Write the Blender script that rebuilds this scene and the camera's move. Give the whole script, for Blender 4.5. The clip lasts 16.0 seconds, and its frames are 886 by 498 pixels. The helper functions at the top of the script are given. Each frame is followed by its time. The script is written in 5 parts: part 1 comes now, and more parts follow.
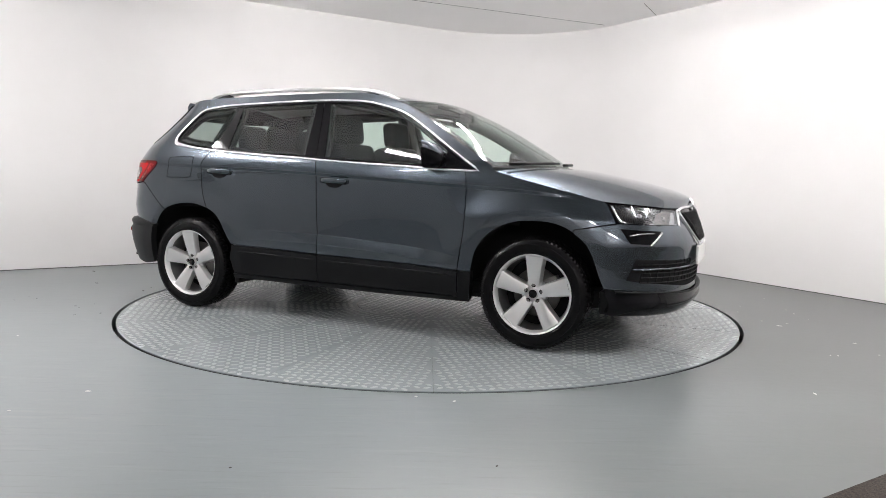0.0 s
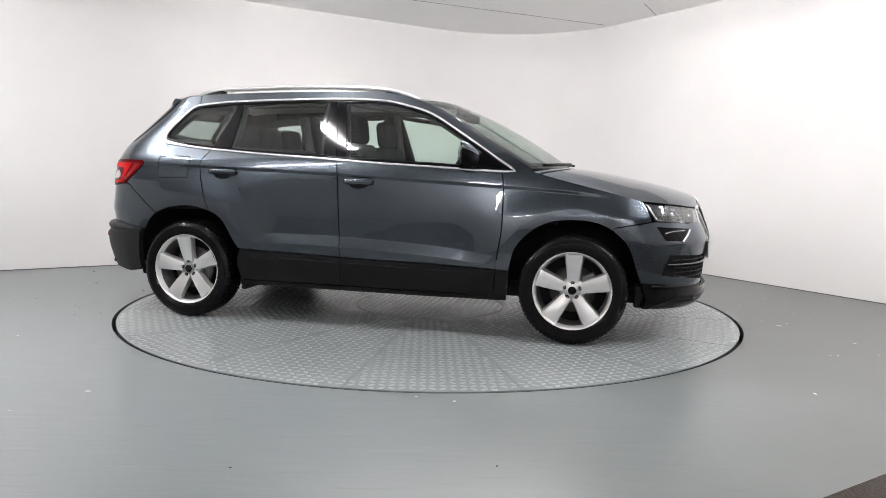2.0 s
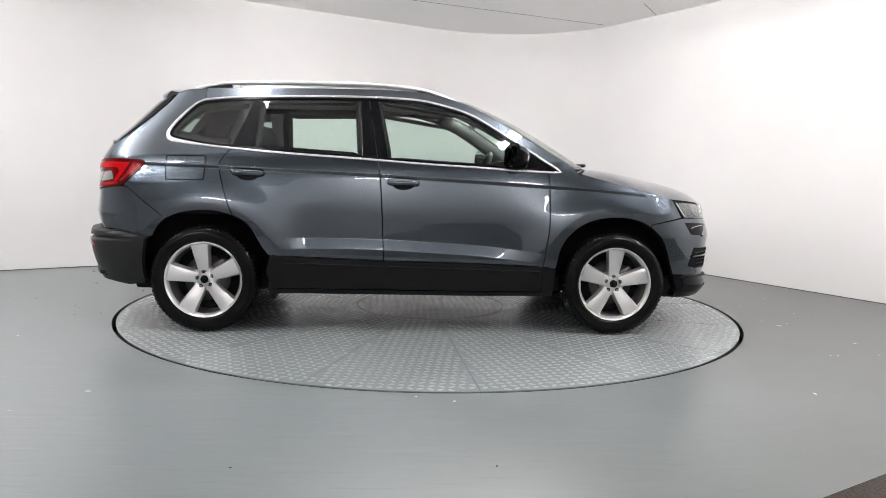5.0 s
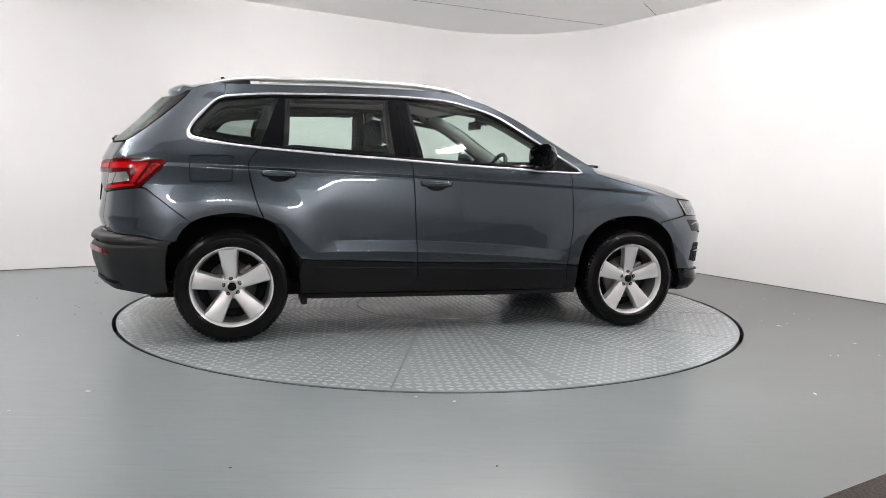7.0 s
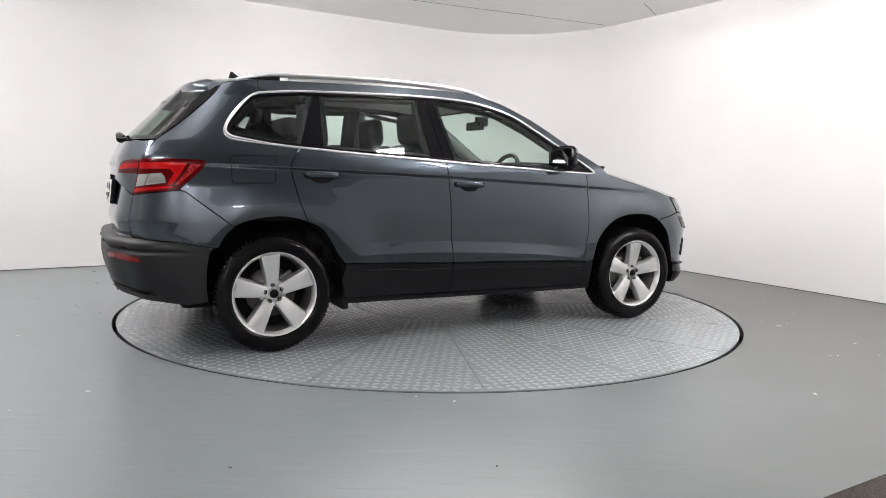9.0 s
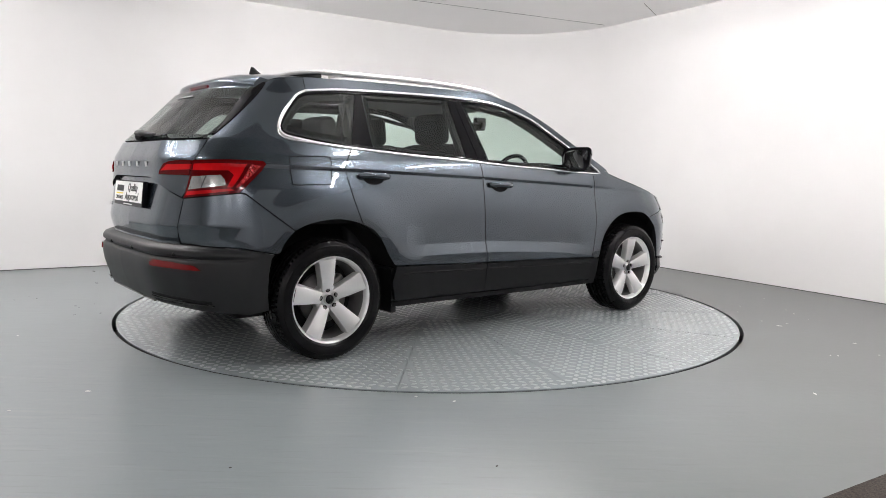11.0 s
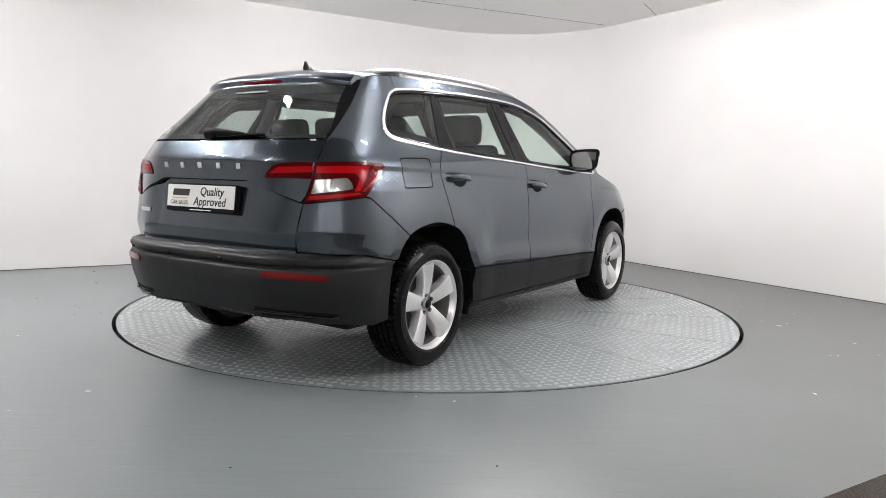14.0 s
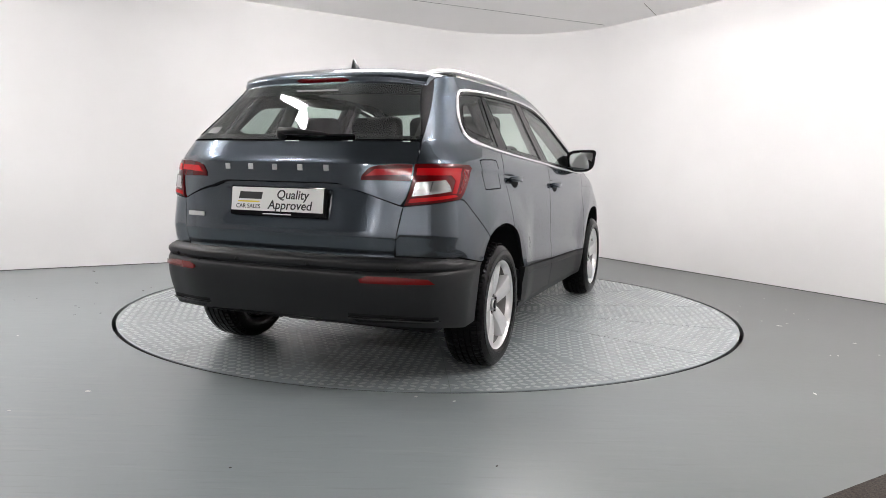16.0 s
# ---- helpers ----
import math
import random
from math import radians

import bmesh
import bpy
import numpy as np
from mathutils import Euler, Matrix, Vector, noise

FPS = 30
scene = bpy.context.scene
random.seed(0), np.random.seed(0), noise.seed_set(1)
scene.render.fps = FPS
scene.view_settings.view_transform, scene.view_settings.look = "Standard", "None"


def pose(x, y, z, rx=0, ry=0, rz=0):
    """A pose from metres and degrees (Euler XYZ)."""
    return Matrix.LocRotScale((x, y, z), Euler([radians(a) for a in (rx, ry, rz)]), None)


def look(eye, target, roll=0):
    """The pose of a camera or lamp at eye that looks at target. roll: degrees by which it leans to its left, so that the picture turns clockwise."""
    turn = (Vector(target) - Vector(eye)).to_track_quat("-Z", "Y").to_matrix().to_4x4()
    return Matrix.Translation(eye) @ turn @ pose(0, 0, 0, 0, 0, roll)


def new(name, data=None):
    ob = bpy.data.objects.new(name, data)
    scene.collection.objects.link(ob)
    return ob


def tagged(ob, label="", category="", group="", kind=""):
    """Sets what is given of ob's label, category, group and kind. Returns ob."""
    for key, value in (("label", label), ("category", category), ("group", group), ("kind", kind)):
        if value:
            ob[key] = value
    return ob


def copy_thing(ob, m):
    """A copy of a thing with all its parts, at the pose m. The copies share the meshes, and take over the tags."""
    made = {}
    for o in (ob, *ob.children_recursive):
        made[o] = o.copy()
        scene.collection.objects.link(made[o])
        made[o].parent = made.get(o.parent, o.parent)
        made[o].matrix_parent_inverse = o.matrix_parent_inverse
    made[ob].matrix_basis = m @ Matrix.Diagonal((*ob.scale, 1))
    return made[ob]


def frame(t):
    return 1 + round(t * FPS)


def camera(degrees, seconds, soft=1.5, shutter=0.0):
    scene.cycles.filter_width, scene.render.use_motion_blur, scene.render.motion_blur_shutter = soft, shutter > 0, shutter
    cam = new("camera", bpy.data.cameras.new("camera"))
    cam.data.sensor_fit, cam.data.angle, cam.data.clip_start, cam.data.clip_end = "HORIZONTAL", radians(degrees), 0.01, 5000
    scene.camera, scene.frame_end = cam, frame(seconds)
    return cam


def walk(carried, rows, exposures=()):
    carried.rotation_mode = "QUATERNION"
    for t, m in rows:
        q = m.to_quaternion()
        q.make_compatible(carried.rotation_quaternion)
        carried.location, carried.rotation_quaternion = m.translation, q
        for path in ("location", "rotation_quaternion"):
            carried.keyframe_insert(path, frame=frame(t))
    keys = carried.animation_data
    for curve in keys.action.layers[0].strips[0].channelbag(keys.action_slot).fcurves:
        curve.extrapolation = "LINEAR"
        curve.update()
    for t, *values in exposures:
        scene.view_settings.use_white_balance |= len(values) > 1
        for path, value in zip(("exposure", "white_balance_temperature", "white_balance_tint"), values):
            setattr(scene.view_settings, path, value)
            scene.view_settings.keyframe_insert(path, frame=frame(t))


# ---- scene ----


# camera: it stands still on a tripod
cam = camera(63.41, 16.0, soft=0.7)
EYE, TARGET = (0.0, -5.605, 1.05), (0.09, -0.032, 0.4436)
walk(cam, [(0.0, look(EYE, TARGET, 1.247)), (16.0, look(EYE, TARGET, 1.247))])


def turn_at(t):
    """The turntable's angle in degrees."""
    s = (t - 8) / 8
    return -25.772 + 5.803 * t + 0.477 * s * s - 0.368 * s ** 3


CAR_X, CAR_Y = -0.175, -0.16


LAMPS = [(3.7, -1.9, -60, 1.2), (2.5, -2.7, -30, 1.5), (0.84, -1.75, 32, 0.3), (1.0, 0.1, -60, 1.5), (-0.2, 0.15, 0, 1.5), (-1.46, -1.52, -50, 0.4),
         # left pair is added fill; rear three are placed to wash the wall
         (-3.5, -1.1, 80, 1.7), (-3.3, -3.6, 20, 1.9), (-2.6, -8.3, 0, 0.9), (0.0, -8.3, 0, 0.9), (2.6, -8.3, 0, 0.9)]

# ---- light ----
world = bpy.data.worlds.new("world")
scene.world = world
world.use_nodes = True
world.node_tree.nodes["Background"].inputs[0].default_value = (0.9, 0.95, 1.0, 1)
world.node_tree.nodes["Background"].inputs[1].default_value = 0.3
scene.view_settings.exposure = 0.0


# ---- materials ----
def mat(name, color=(0.5, 0.5, 0.5), rough=0.5, metal=0.0, **more):
    m = bpy.data.materials.new(name)
    m.use_nodes = True
    b = m.node_tree.nodes["Principled BSDF"]
    b.inputs["Base Color"].default_value = (*color, 1)
    b.inputs["Roughness"].default_value = rough
    b.inputs["Metallic"].default_value = metal
    for k, v in more.items():
        b.inputs[k.replace("_", " ")].default_value = v
    return m


def node(m, kind, **values):
    n = m.node_tree.nodes.new(kind)
    for k, v in values.items():
        n.inputs[k.replace("_", " ")].default_value = v
    return n


def vary(m, scale, low, high, detail=4.0, coords="Object", lo=0.35, hi=0.65, target="Base Color"):
    """Noise between two values into one input of the material."""
    t, b = m.node_tree, m.node_tree.nodes["Principled BSDF"]
    c = node(m, "ShaderNodeTexCoord")
    n = node(m, "ShaderNodeTexNoise", Scale=scale, Detail=detail)
    r = node(m, "ShaderNodeValToRGB")
    r.color_ramp.elements[0].position, r.color_ramp.elements[1].position = lo, hi
    as4 = lambda v: (v, v, v, 1) if isinstance(v, (int, float)) else (*v, 1)
    r.color_ramp.elements[0].color, r.color_ramp.elements[1].color = as4(low), as4(high)
    t.links.new(c.outputs[coords], n.inputs["Vector"])
    t.links.new(n.outputs["Fac"], r.inputs["Fac"])
    t.links.new(r.outputs["Color"], b.inputs[target])
    return r


def bump(m, scale, strength, distance=0.002, detail=3.0, coords="Object"):
    t, b = m.node_tree, m.node_tree.nodes["Principled BSDF"]
    c = node(m, "ShaderNodeTexCoord")
    n = node(m, "ShaderNodeTexNoise", Scale=scale, Detail=detail)
    k = node(m, "ShaderNodeBump", Strength=strength, Distance=distance)
    t.links.new(c.outputs[coords], n.inputs["Vector"])
    t.links.new(n.outputs["Fac"], k.inputs["Height"])
    t.links.new(k.outputs["Normal"], b.inputs["Normal"])
    return m


WALL = bump(mat("white_wall_paint", (0.8, 0.793, 0.785), 0.6), 9.0, 0.25, 0.004)
vary(WALL, 1.3, (0.712, 0.707, 0.702), (0.742, 0.737, 0.733), 6.0)
CEIL = bump(mat("ceiling_board", (0.88, 0.872, 0.866), 0.8), 60.0, 0.1)
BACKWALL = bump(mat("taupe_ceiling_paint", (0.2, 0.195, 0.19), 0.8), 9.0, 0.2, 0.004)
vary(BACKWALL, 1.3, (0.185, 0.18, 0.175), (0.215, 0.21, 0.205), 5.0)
REARWALL = bump(mat("pale_rear_wall_paint", (0.76, 0.755, 0.75), 0.8), 9.0, 0.2, 0.004)
vary(REARWALL, 1.3, (0.73, 0.725, 0.72), (0.78, 0.775, 0.77), 5.0)
FLOOR = mat("grey_floor_paint", (0.3, 0.32, 0.325), 0.3)
vary(FLOOR, 0.9, (0.192, 0.219, 0.225), (0.22, 0.246, 0.251), 3.0, lo=0.2, hi=0.8)
bump(FLOOR, 22.0, 0.1, 0.003, 6.0)


def scuffs(m, amount=0.1):
    """Faint brush streaks and scuffs over the paint, with dimmer right-hand light coloured in."""
    t, b = m.node_tree, m.node_tree.nodes["Principled BSDF"]
    old = b.inputs["Base Color"].links[0].from_socket
    c = node(m, "ShaderNodeTexCoord")
    fac = []
    for turn, stretch, scale, lo, hi in ((0.5, (1.0, 9.0, 1.0), 2.2, 0.52, 0.72), (-0.9, (1.0, 14.0, 1.0), 3.1, 0.55, 0.75)):
        mp = node(m, "ShaderNodeMapping", Rotation=(0, 0, turn), Scale=stretch)
        n = node(m, "ShaderNodeTexNoise", Scale=scale, Detail=7.0, Roughness=0.7)
        r = node(m, "ShaderNodeMapRange", From_Min=lo, From_Max=hi, To_Min=0.0, To_Max=amount)
        t.links.new(c.outputs["Object"], mp.inputs["Vector"])
        t.links.new(mp.outputs["Vector"], n.inputs["Vector"])
        t.links.new(n.outputs["Fac"], r.inputs["Value"])
        fac.append(r.outputs["Result"])
    # dimmer light on the right, put into the colour with a noisy edge
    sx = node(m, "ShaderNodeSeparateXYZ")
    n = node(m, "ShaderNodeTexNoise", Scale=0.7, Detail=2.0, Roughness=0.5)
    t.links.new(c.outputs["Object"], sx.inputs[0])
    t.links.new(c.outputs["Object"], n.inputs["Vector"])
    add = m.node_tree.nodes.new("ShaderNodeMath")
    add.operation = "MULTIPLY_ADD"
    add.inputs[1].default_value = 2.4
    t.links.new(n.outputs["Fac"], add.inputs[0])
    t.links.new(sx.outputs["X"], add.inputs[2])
    right_dimming = node(m, "ShaderNodeMapRange", From_Min=0.4, From_Max=4.2, To_Min=0.0, To_Max=0.9)
    right_dimming.interpolation_type = "SMOOTHSTEP"
    t.links.new(add.outputs[0], right_dimming.inputs["Value"])
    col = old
    for f, shade in ((fac[0], (0.3, 0.31, 0.31, 1)), (fac[1], (0.07, 0.075, 0.076, 1)), (right_dimming.outputs["Result"], (0.08, 0.086, 0.083, 1))):
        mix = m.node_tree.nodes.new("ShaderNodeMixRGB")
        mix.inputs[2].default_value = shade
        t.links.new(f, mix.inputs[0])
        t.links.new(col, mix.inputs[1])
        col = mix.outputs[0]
    t.links.new(col, b.inputs["Base Color"])


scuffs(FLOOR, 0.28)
PLATE = mat("painted_tread_plate", (0.2, 0.212, 0.216), 0.22, 0.0)
vary(PLATE, 1.6, (0.24, 0.27, 0.277), (0.275, 0.305, 0.311), 6.0, lo=0.3, hi=0.7)
vary(PLATE, 1.1, 0.19, 0.27, 5.0, target="Roughness")
STUD = mat("worn_tread", (0.28, 0.308, 0.314), 0.36, Specular_IOR_Level=0.45)
GAP = mat("dark_gap", (0.012, 0.012, 0.013), 0.7)
CARPET = bump(mat("brown_carpet", (0.06, 0.047, 0.038), 0.95), 240.0, 0.9, 0.004)
vary(CARPET, 90.0, (0.022, 0.017, 0.013), (0.052, 0.04, 0.032), 3.0)
TUBE = mat("lamp_tube", (1, 1, 1), 0.4, 0.0, Emission_Color=(1, 0.955, 0.955, 1), Emission_Strength=155.0)
LAMPBODY = mat("white_enamel", (0.75, 0.75, 0.74), 0.4)
CHIP = mat("white_paint_chip", (0.7, 0.7, 0.68), 0.7)
GRIT = mat("dark_grit", (0.05, 0.045, 0.04), 0.9)
SKIRT = mat("grey_shadow_joint", (0.10, 0.10, 0.10), 0.8)


# ---- mesh tools ----
def finish(ob, smooth=True):
    if smooth:
        for f in ob.data.polygons:
            f.use_smooth = True
    return ob


def part(name, bm, material, parent=None, label="", smooth=False):
    me = bpy.data.meshes.new(name)
    bmesh.ops.recalc_face_normals(bm, faces=bm.faces)
    bm.to_mesh(me)
    bm.free()
    me.materials.append(material)
    ob = new(name, me)
    if smooth:
        finish(ob)
    if parent is not None:
        ob.parent = parent
    if label:
        tagged(ob, label)
    return ob


def mesh_part(name, verts, faces, material, parent=None, label="", smooth=False):
    me = bpy.data.meshes.new(name)
    me.from_pydata([tuple(v) for v in verts], [], faces)
    me.update()
    me.materials.append(material)
    ob = new(name, me)
    if smooth:
        finish(ob)
    if parent is not None:
        ob.parent = parent
    if label:
        tagged(ob, label)
    return ob


def box(bm, x0, x1, y0, y1, z0, z1, bevel=0.0, steps=2):
    r = bmesh.ops.create_cube(bm, size=1.0, matrix=Matrix.Translation(((x0 + x1) / 2, (y0 + y1) / 2, (z0 + z1) / 2)) @ Matrix.Diagonal((x1 - x0, y1 - y0, z1 - z0, 1)))
    if bevel:
        edges = list({e for v in r["verts"] for e in v.link_edges})
        bmesh.ops.bevel(bm, geom=edges, offset=bevel, segments=steps, affect="EDGES", profile=0.6)
    return r["verts"]


def catmull(pts, n=6, closed=False):
    """A smooth line through the points, n steps for each stretch."""
    p = [np.array(q, float) for q in pts]
    m = len(p)
    out = []
    for i in range(m if closed else m - 1):
        a = p[(i - 1) % m] if closed or i > 0 else 2 * p[0] - p[1]
        b, c = p[i % m], p[(i + 1) % m]
        d = p[(i + 2) % m] if closed or i + 2 < m else 2 * p[-1] - p[-2]
        for k in range(n):
            t = k / n
            out.append(0.5 * (2 * b + (c - a) * t + (2 * a - 5 * b + 4 * c - d) * t * t + (3 * b - a - 3 * c + d) * t ** 3))
    if not closed:
        out.append(p[-1])
    return out


def tube(bm, pts, radius, sides=8, flat=1.0, up=(0, 0, 1)):
    """A rod along a line; flat squeezes it along up."""
    pts = [Vector(q) for q in pts]
    rings = []
    for i, q in enumerate(pts):
        d = (pts[min(i + 1, len(pts) - 1)] - pts[max(i - 1, 0)]).normalized()
        side = d.cross(Vector(up)).normalized()
        top = side.cross(d)
        r = radius[i] if isinstance(radius, (list, tuple)) else radius
        rings.append([bm.verts.new(q + side * r * math.cos(a) + top * r * flat * math.sin(a)) for a in [2 * math.pi * k / sides for k in range(sides)]])
    for a, b in zip(rings, rings[1:]):
        for k in range(sides):
            bm.faces.new((a[k], a[(k + 1) % sides], b[(k + 1) % sides], b[k]))
    bm.faces.new(rings[0][::-1])
    bm.faces.new(rings[-1])

# ---- the studio ----
CEILING = 2.86
ring_corner, ring_r = Vector((1.401, 4.699)), 1.55
dir_l, dir_r = Vector((-0.8526, -0.5226)), Vector((0.497, -0.8678))


def wall_line():
    """The plan of the curved wall: a straight, a wide round corner, a straight."""
    half = math.acos(dir_l.dot(dir_r)) / 2
    reach = ring_r / math.tan(half)
    mid = ring_corner + (dir_l + dir_r).normalized() * (ring_r / math.sin(half))
    a, b = ring_corner + dir_l * reach, ring_corner + dir_r * reach
    pts = [ring_corner + dir_l * 11.0, a]
    a0, b0 = math.atan2(*(a - mid).yx), math.atan2(*(b - mid).yx)
    for k in range(1, 40):
        f = a0 + (b0 - a0) * k / 40
        pts.append(mid + Vector((math.cos(f), math.sin(f))) * ring_r)
    return pts + [b, ring_corner + dir_r * 7.6]


def swept_wall(name, pts, z0, z1, thick, material, label, inward=0.0):
    verts, faces = [], []
    n = len(pts)
    for i, q in enumerate(pts):
        d = (pts[min(i + 1, n - 1)] - pts[max(i - 1, 0)]).normalized()
        out = Vector((-d.y, d.x))
        for o, z in ((-inward, z0), (-inward, z1), (thick, z1), (thick, z0)):
            v = q + out * o
            verts.append((v.x, v.y, z))
    for i in range(n - 1):
        for k in range(4):
            faces.append((4 * i + k, 4 * i + (k + 1) % 4, 4 * i + 4 + (k + 1) % 4, 4 * i + 4 + k))
    faces += [(0, 3, 2, 1), (4 * n - 4, 4 * n - 3, 4 * n - 2, 4 * n - 1)]
    ob = mesh_part(name, verts, faces, material)
    for f in ob.data.polygons:
        f.use_smooth = abs(f.normal.z) < 0.5
    ob.data.set_sharp_from_angle(angle=0.6)
    return tagged(ob, label, kind="structure")


wall_pts = wall_line()
swept_wall("wall_curved", wall_pts, 0.0, CEILING, 0.15, WALL, "white painted curved studio wall with slight scuffs")
near_l, near_r = wall_pts[0], wall_pts[-1]
back = [Vector((near_r.x, near_r.y)), Vector((near_r.x, -9.0)), Vector((near_l.x, -9.0)), Vector((near_l.x, near_l.y))]
swept_wall("wall_back", back, 0.0, CEILING, 0.15, REARWALL, "pale grey painted wall closing the studio behind")
swept_wall("trim", wall_pts, 0.0, 0.008, 0.0, SKIRT, "thin dark grey joint between floor and white wall", 0.004)


def flat_slab(name, x0, x1, y0, y1, z0, z1, material, label):
    bm = bmesh.new()
    box(bm, x0, x1, y0, y1, z0, z1)
    return tagged(part(name, bm, material), label, kind="structure")


TABLE_R, GAP_R = 2.27, 2.295
# floor with a round pit for the turntable
bm = bmesh.new()
N = 160
inner = [bm.verts.new((GAP_R * math.cos(2 * math.pi * k / N), GAP_R * math.sin(2 * math.pi * k / N), 0)) for k in range(N)]
deep = [bm.verts.new((v.co.x, v.co.y, -0.12)) for v in inner]
outer = [bm.verts.new((14 * math.cos(2 * math.pi * k / N), 14 * math.sin(2 * math.pi * k / N), 0)) for k in range(N)]
for k in range(N):
    j = (k + 1) % N
    bm.faces.new((inner[k], outer[k], outer[j], inner[j]))
    bm.faces.new((deep[k], inner[k], inner[j], deep[j]))
tagged(part("floor", bm, FLOOR), "glossy grey painted concrete floor with stains and chips, right side coloured dimmer", kind="structure")
bm = bmesh.new()
bmesh.ops.create_circle(bm, cap_ends=True, segments=96, radius=GAP_R + 0.02, matrix=Matrix.Translation((0, 0, -0.118)))
tagged(part("pit", bm, GAP), "dark pit under the turntable edge", kind="structure")
flat_slab("ceiling", -9, 8, -2.1, 6, CEILING, CEILING + 0.12, CEIL, "pale grey boarded ceiling with faint joints")
# unseen half of the ceiling, coloured dark so the car reflects dark from above
flat_slab("ceiling_rear", -9, 8, -10, -2.1, CEILING, CEILING + 0.12, BACKWALL, "dark taupe ceiling over the unseen side, kept dark for the car's reflections")

# carpet behind the camera's floor edge
edge_a, edge_b = Vector((1.353, -3.341)), Vector((1.637, -3.172))
run = (edge_b - edge_a).normalized()
side = Vector((run.y, -run.x))
bm = bmesh.new()
cs = [edge_a - run * 7 , edge_a + run * 5.5, edge_a + run * 5.5 + side * 5, edge_a - run * 7 + side * 5]
lo = [bm.verts.new((c.x, c.y, 0.0)) for c in cs]
hi = [bm.verts.new((c.x, c.y, 0.012)) for c in cs]
bm.faces.new(hi)
for k in range(4):
    bm.faces.new((lo[k], lo[(k + 1) % 4], hi[(k + 1) % 4], hi[k]))
tagged(part("carpet", bm, CARPET), "dark brown short-pile carpet at the floor's edge", "carpet")


# ---- ceiling lamps, added fill tubes among them ----
def ceiling_tube(x, y, angle, length):
    lamp = new("ceiling_lamp")
    bm = bmesh.new()
    box(bm, -length / 2, length / 2, -0.03, 0.03, 0.035, 0.07, 0.006)
    part("housing", bm, LAMPBODY, lamp)
    bm = bmesh.new()
    tube(bm, [(-length / 2 + 0.02, 0, 0), (length / 2 - 0.02, 0, 0)], 0.028, 10)
    part("tube", bm, TUBE, lamp, "glowing white fluorescent tube", True)
    for e in (-1, 1):
        bm = bmesh.new()
        box(bm, e * length / 2 - 0.02, e * length / 2 + 0.02, -0.03, 0.03, -0.03, 0.05, 0.004)
        part("end_cap", bm, LAMPBODY, lamp)
        bm = bmesh.new()
        tube(bm, [(e * length * 0.4, 0, 0.06), (e * length * 0.4, 0, 0.22)], 0.006, 6, 1.0, (1, 0, 0))
        part("hanger", bm, LAMPBODY, lamp)
    lamp.matrix_basis = pose(x, y, CEILING - 0.22, 0, 0, angle)
    return tagged(lamp, "unseen white fluorescent tube lamp below the ceiling, from a set with added fill", "ceiling lamp", "studio ceiling lamps")


for x, y, a, l in LAMPS:
    ceiling_tube(x, y, a, l)


# ---- the car's shape: half-widths and profiles in metres, x forward from mid-wheelbase ----
def smooth(a, b, x):
    t = min(1.0, max(0.0, (x - a) / (b - a)))
    return t * t * (3 - 2 * t)


class Profile:
    """A smooth curve through (x, y) pairs."""

    def __init__(self, pts, n=12):
        c = np.array(catmull(pts, n))
        self.x, self.y = c[:, 0], c[:, 1]

    def __call__(self, x):
        return float(np.interp(x, self.x, self.y))


plan = np.array(catmull([(-2.17, 0), (-2.165, 0.2), (-2.15, 0.45), (-2.088, 0.625), (-2.01, 0.762), (-1.85, 0.845), (-1.6, 0.88), (-1.3, 0.89), (-0.6, 0.89), (0, 0.89),
                         (0.6, 0.89), (1.3, 0.89), (1.55, 0.875), (1.75, 0.835), (1.92, 0.75), (2.03, 0.63), (2.11, 0.47), (2.16, 0.25), (2.175, 0)], 14))
plan_s = np.concatenate([[0], np.cumsum(np.hypot(*np.diff(plan, axis=0).T))])
plan_s -= plan_s[int(np.argmin(np.abs(plan[:, 0])))]
S_REAR, S_FRONT = float(plan_s[0]), float(plan_s[-1])
side_w = Profile([(0.1, 0.76), (0.2, 0.83), (0.28, 0.862), (0.36, 0.876), (0.47, 0.886), (0.6, 0.887), (0.7, 0.8845), (0.8, 0.8795), (0.9, 0.872), (0.985, 0.864), (1.02, 0.859),
                  (1.06, 0.852), (1.105, 0.84), (1.15, 0.818), (1.2, 0.792), (1.3, 0.74), (1.4, 0.69), (1.5, 0.642), (1.56, 0.612), (1.64, 0.575)])
rear_x = Profile([(0.1, 0.3), (0.22, 0.16), (0.3, 0.075), (0.42, 0.025), (0.5, 0.004), (0.562, 0.002), (0.578, 0.01), (0.586, 0.026), (0.594, 0.018), (0.602, 0.004), (0.625, 0.004), (0.637, 0.014), (0.647, 0.066),
                  (0.69, 0.055), (0.738, 0.0435), (0.748, 0.0435), (0.85, 0.054), (1.0, 0.064), (1.085, 0.069), (1.095, 0.072), (1.14, 0.094), (1.178, 0.1125), (1.19, 0.122), (1.3, 0.235), (1.4, 0.33), (1.5, 0.425), (1.6, 0.52)])
front_x = Profile([(0.1, -0.2), (0.17, -0.12), (0.22, -0.05), (0.28, 0.0), (0.32, 0.0), (0.36, -0.02), (0.42, -0.022), (0.5, -0.016), (0.58, -0.006), (0.64, 0.003), (0.652, 0.003), (0.72, -0.018), (0.8, -0.048), (0.86, -0.075), (0.92, -0.11), (1.1, -0.25)])
crease_top = Profile([(-1.0, 0.6), (-0.72, 0.612), (-0.19, 0.608), (0.39, 0.578), (0.68, 0.55), (0.9, 0.52)])


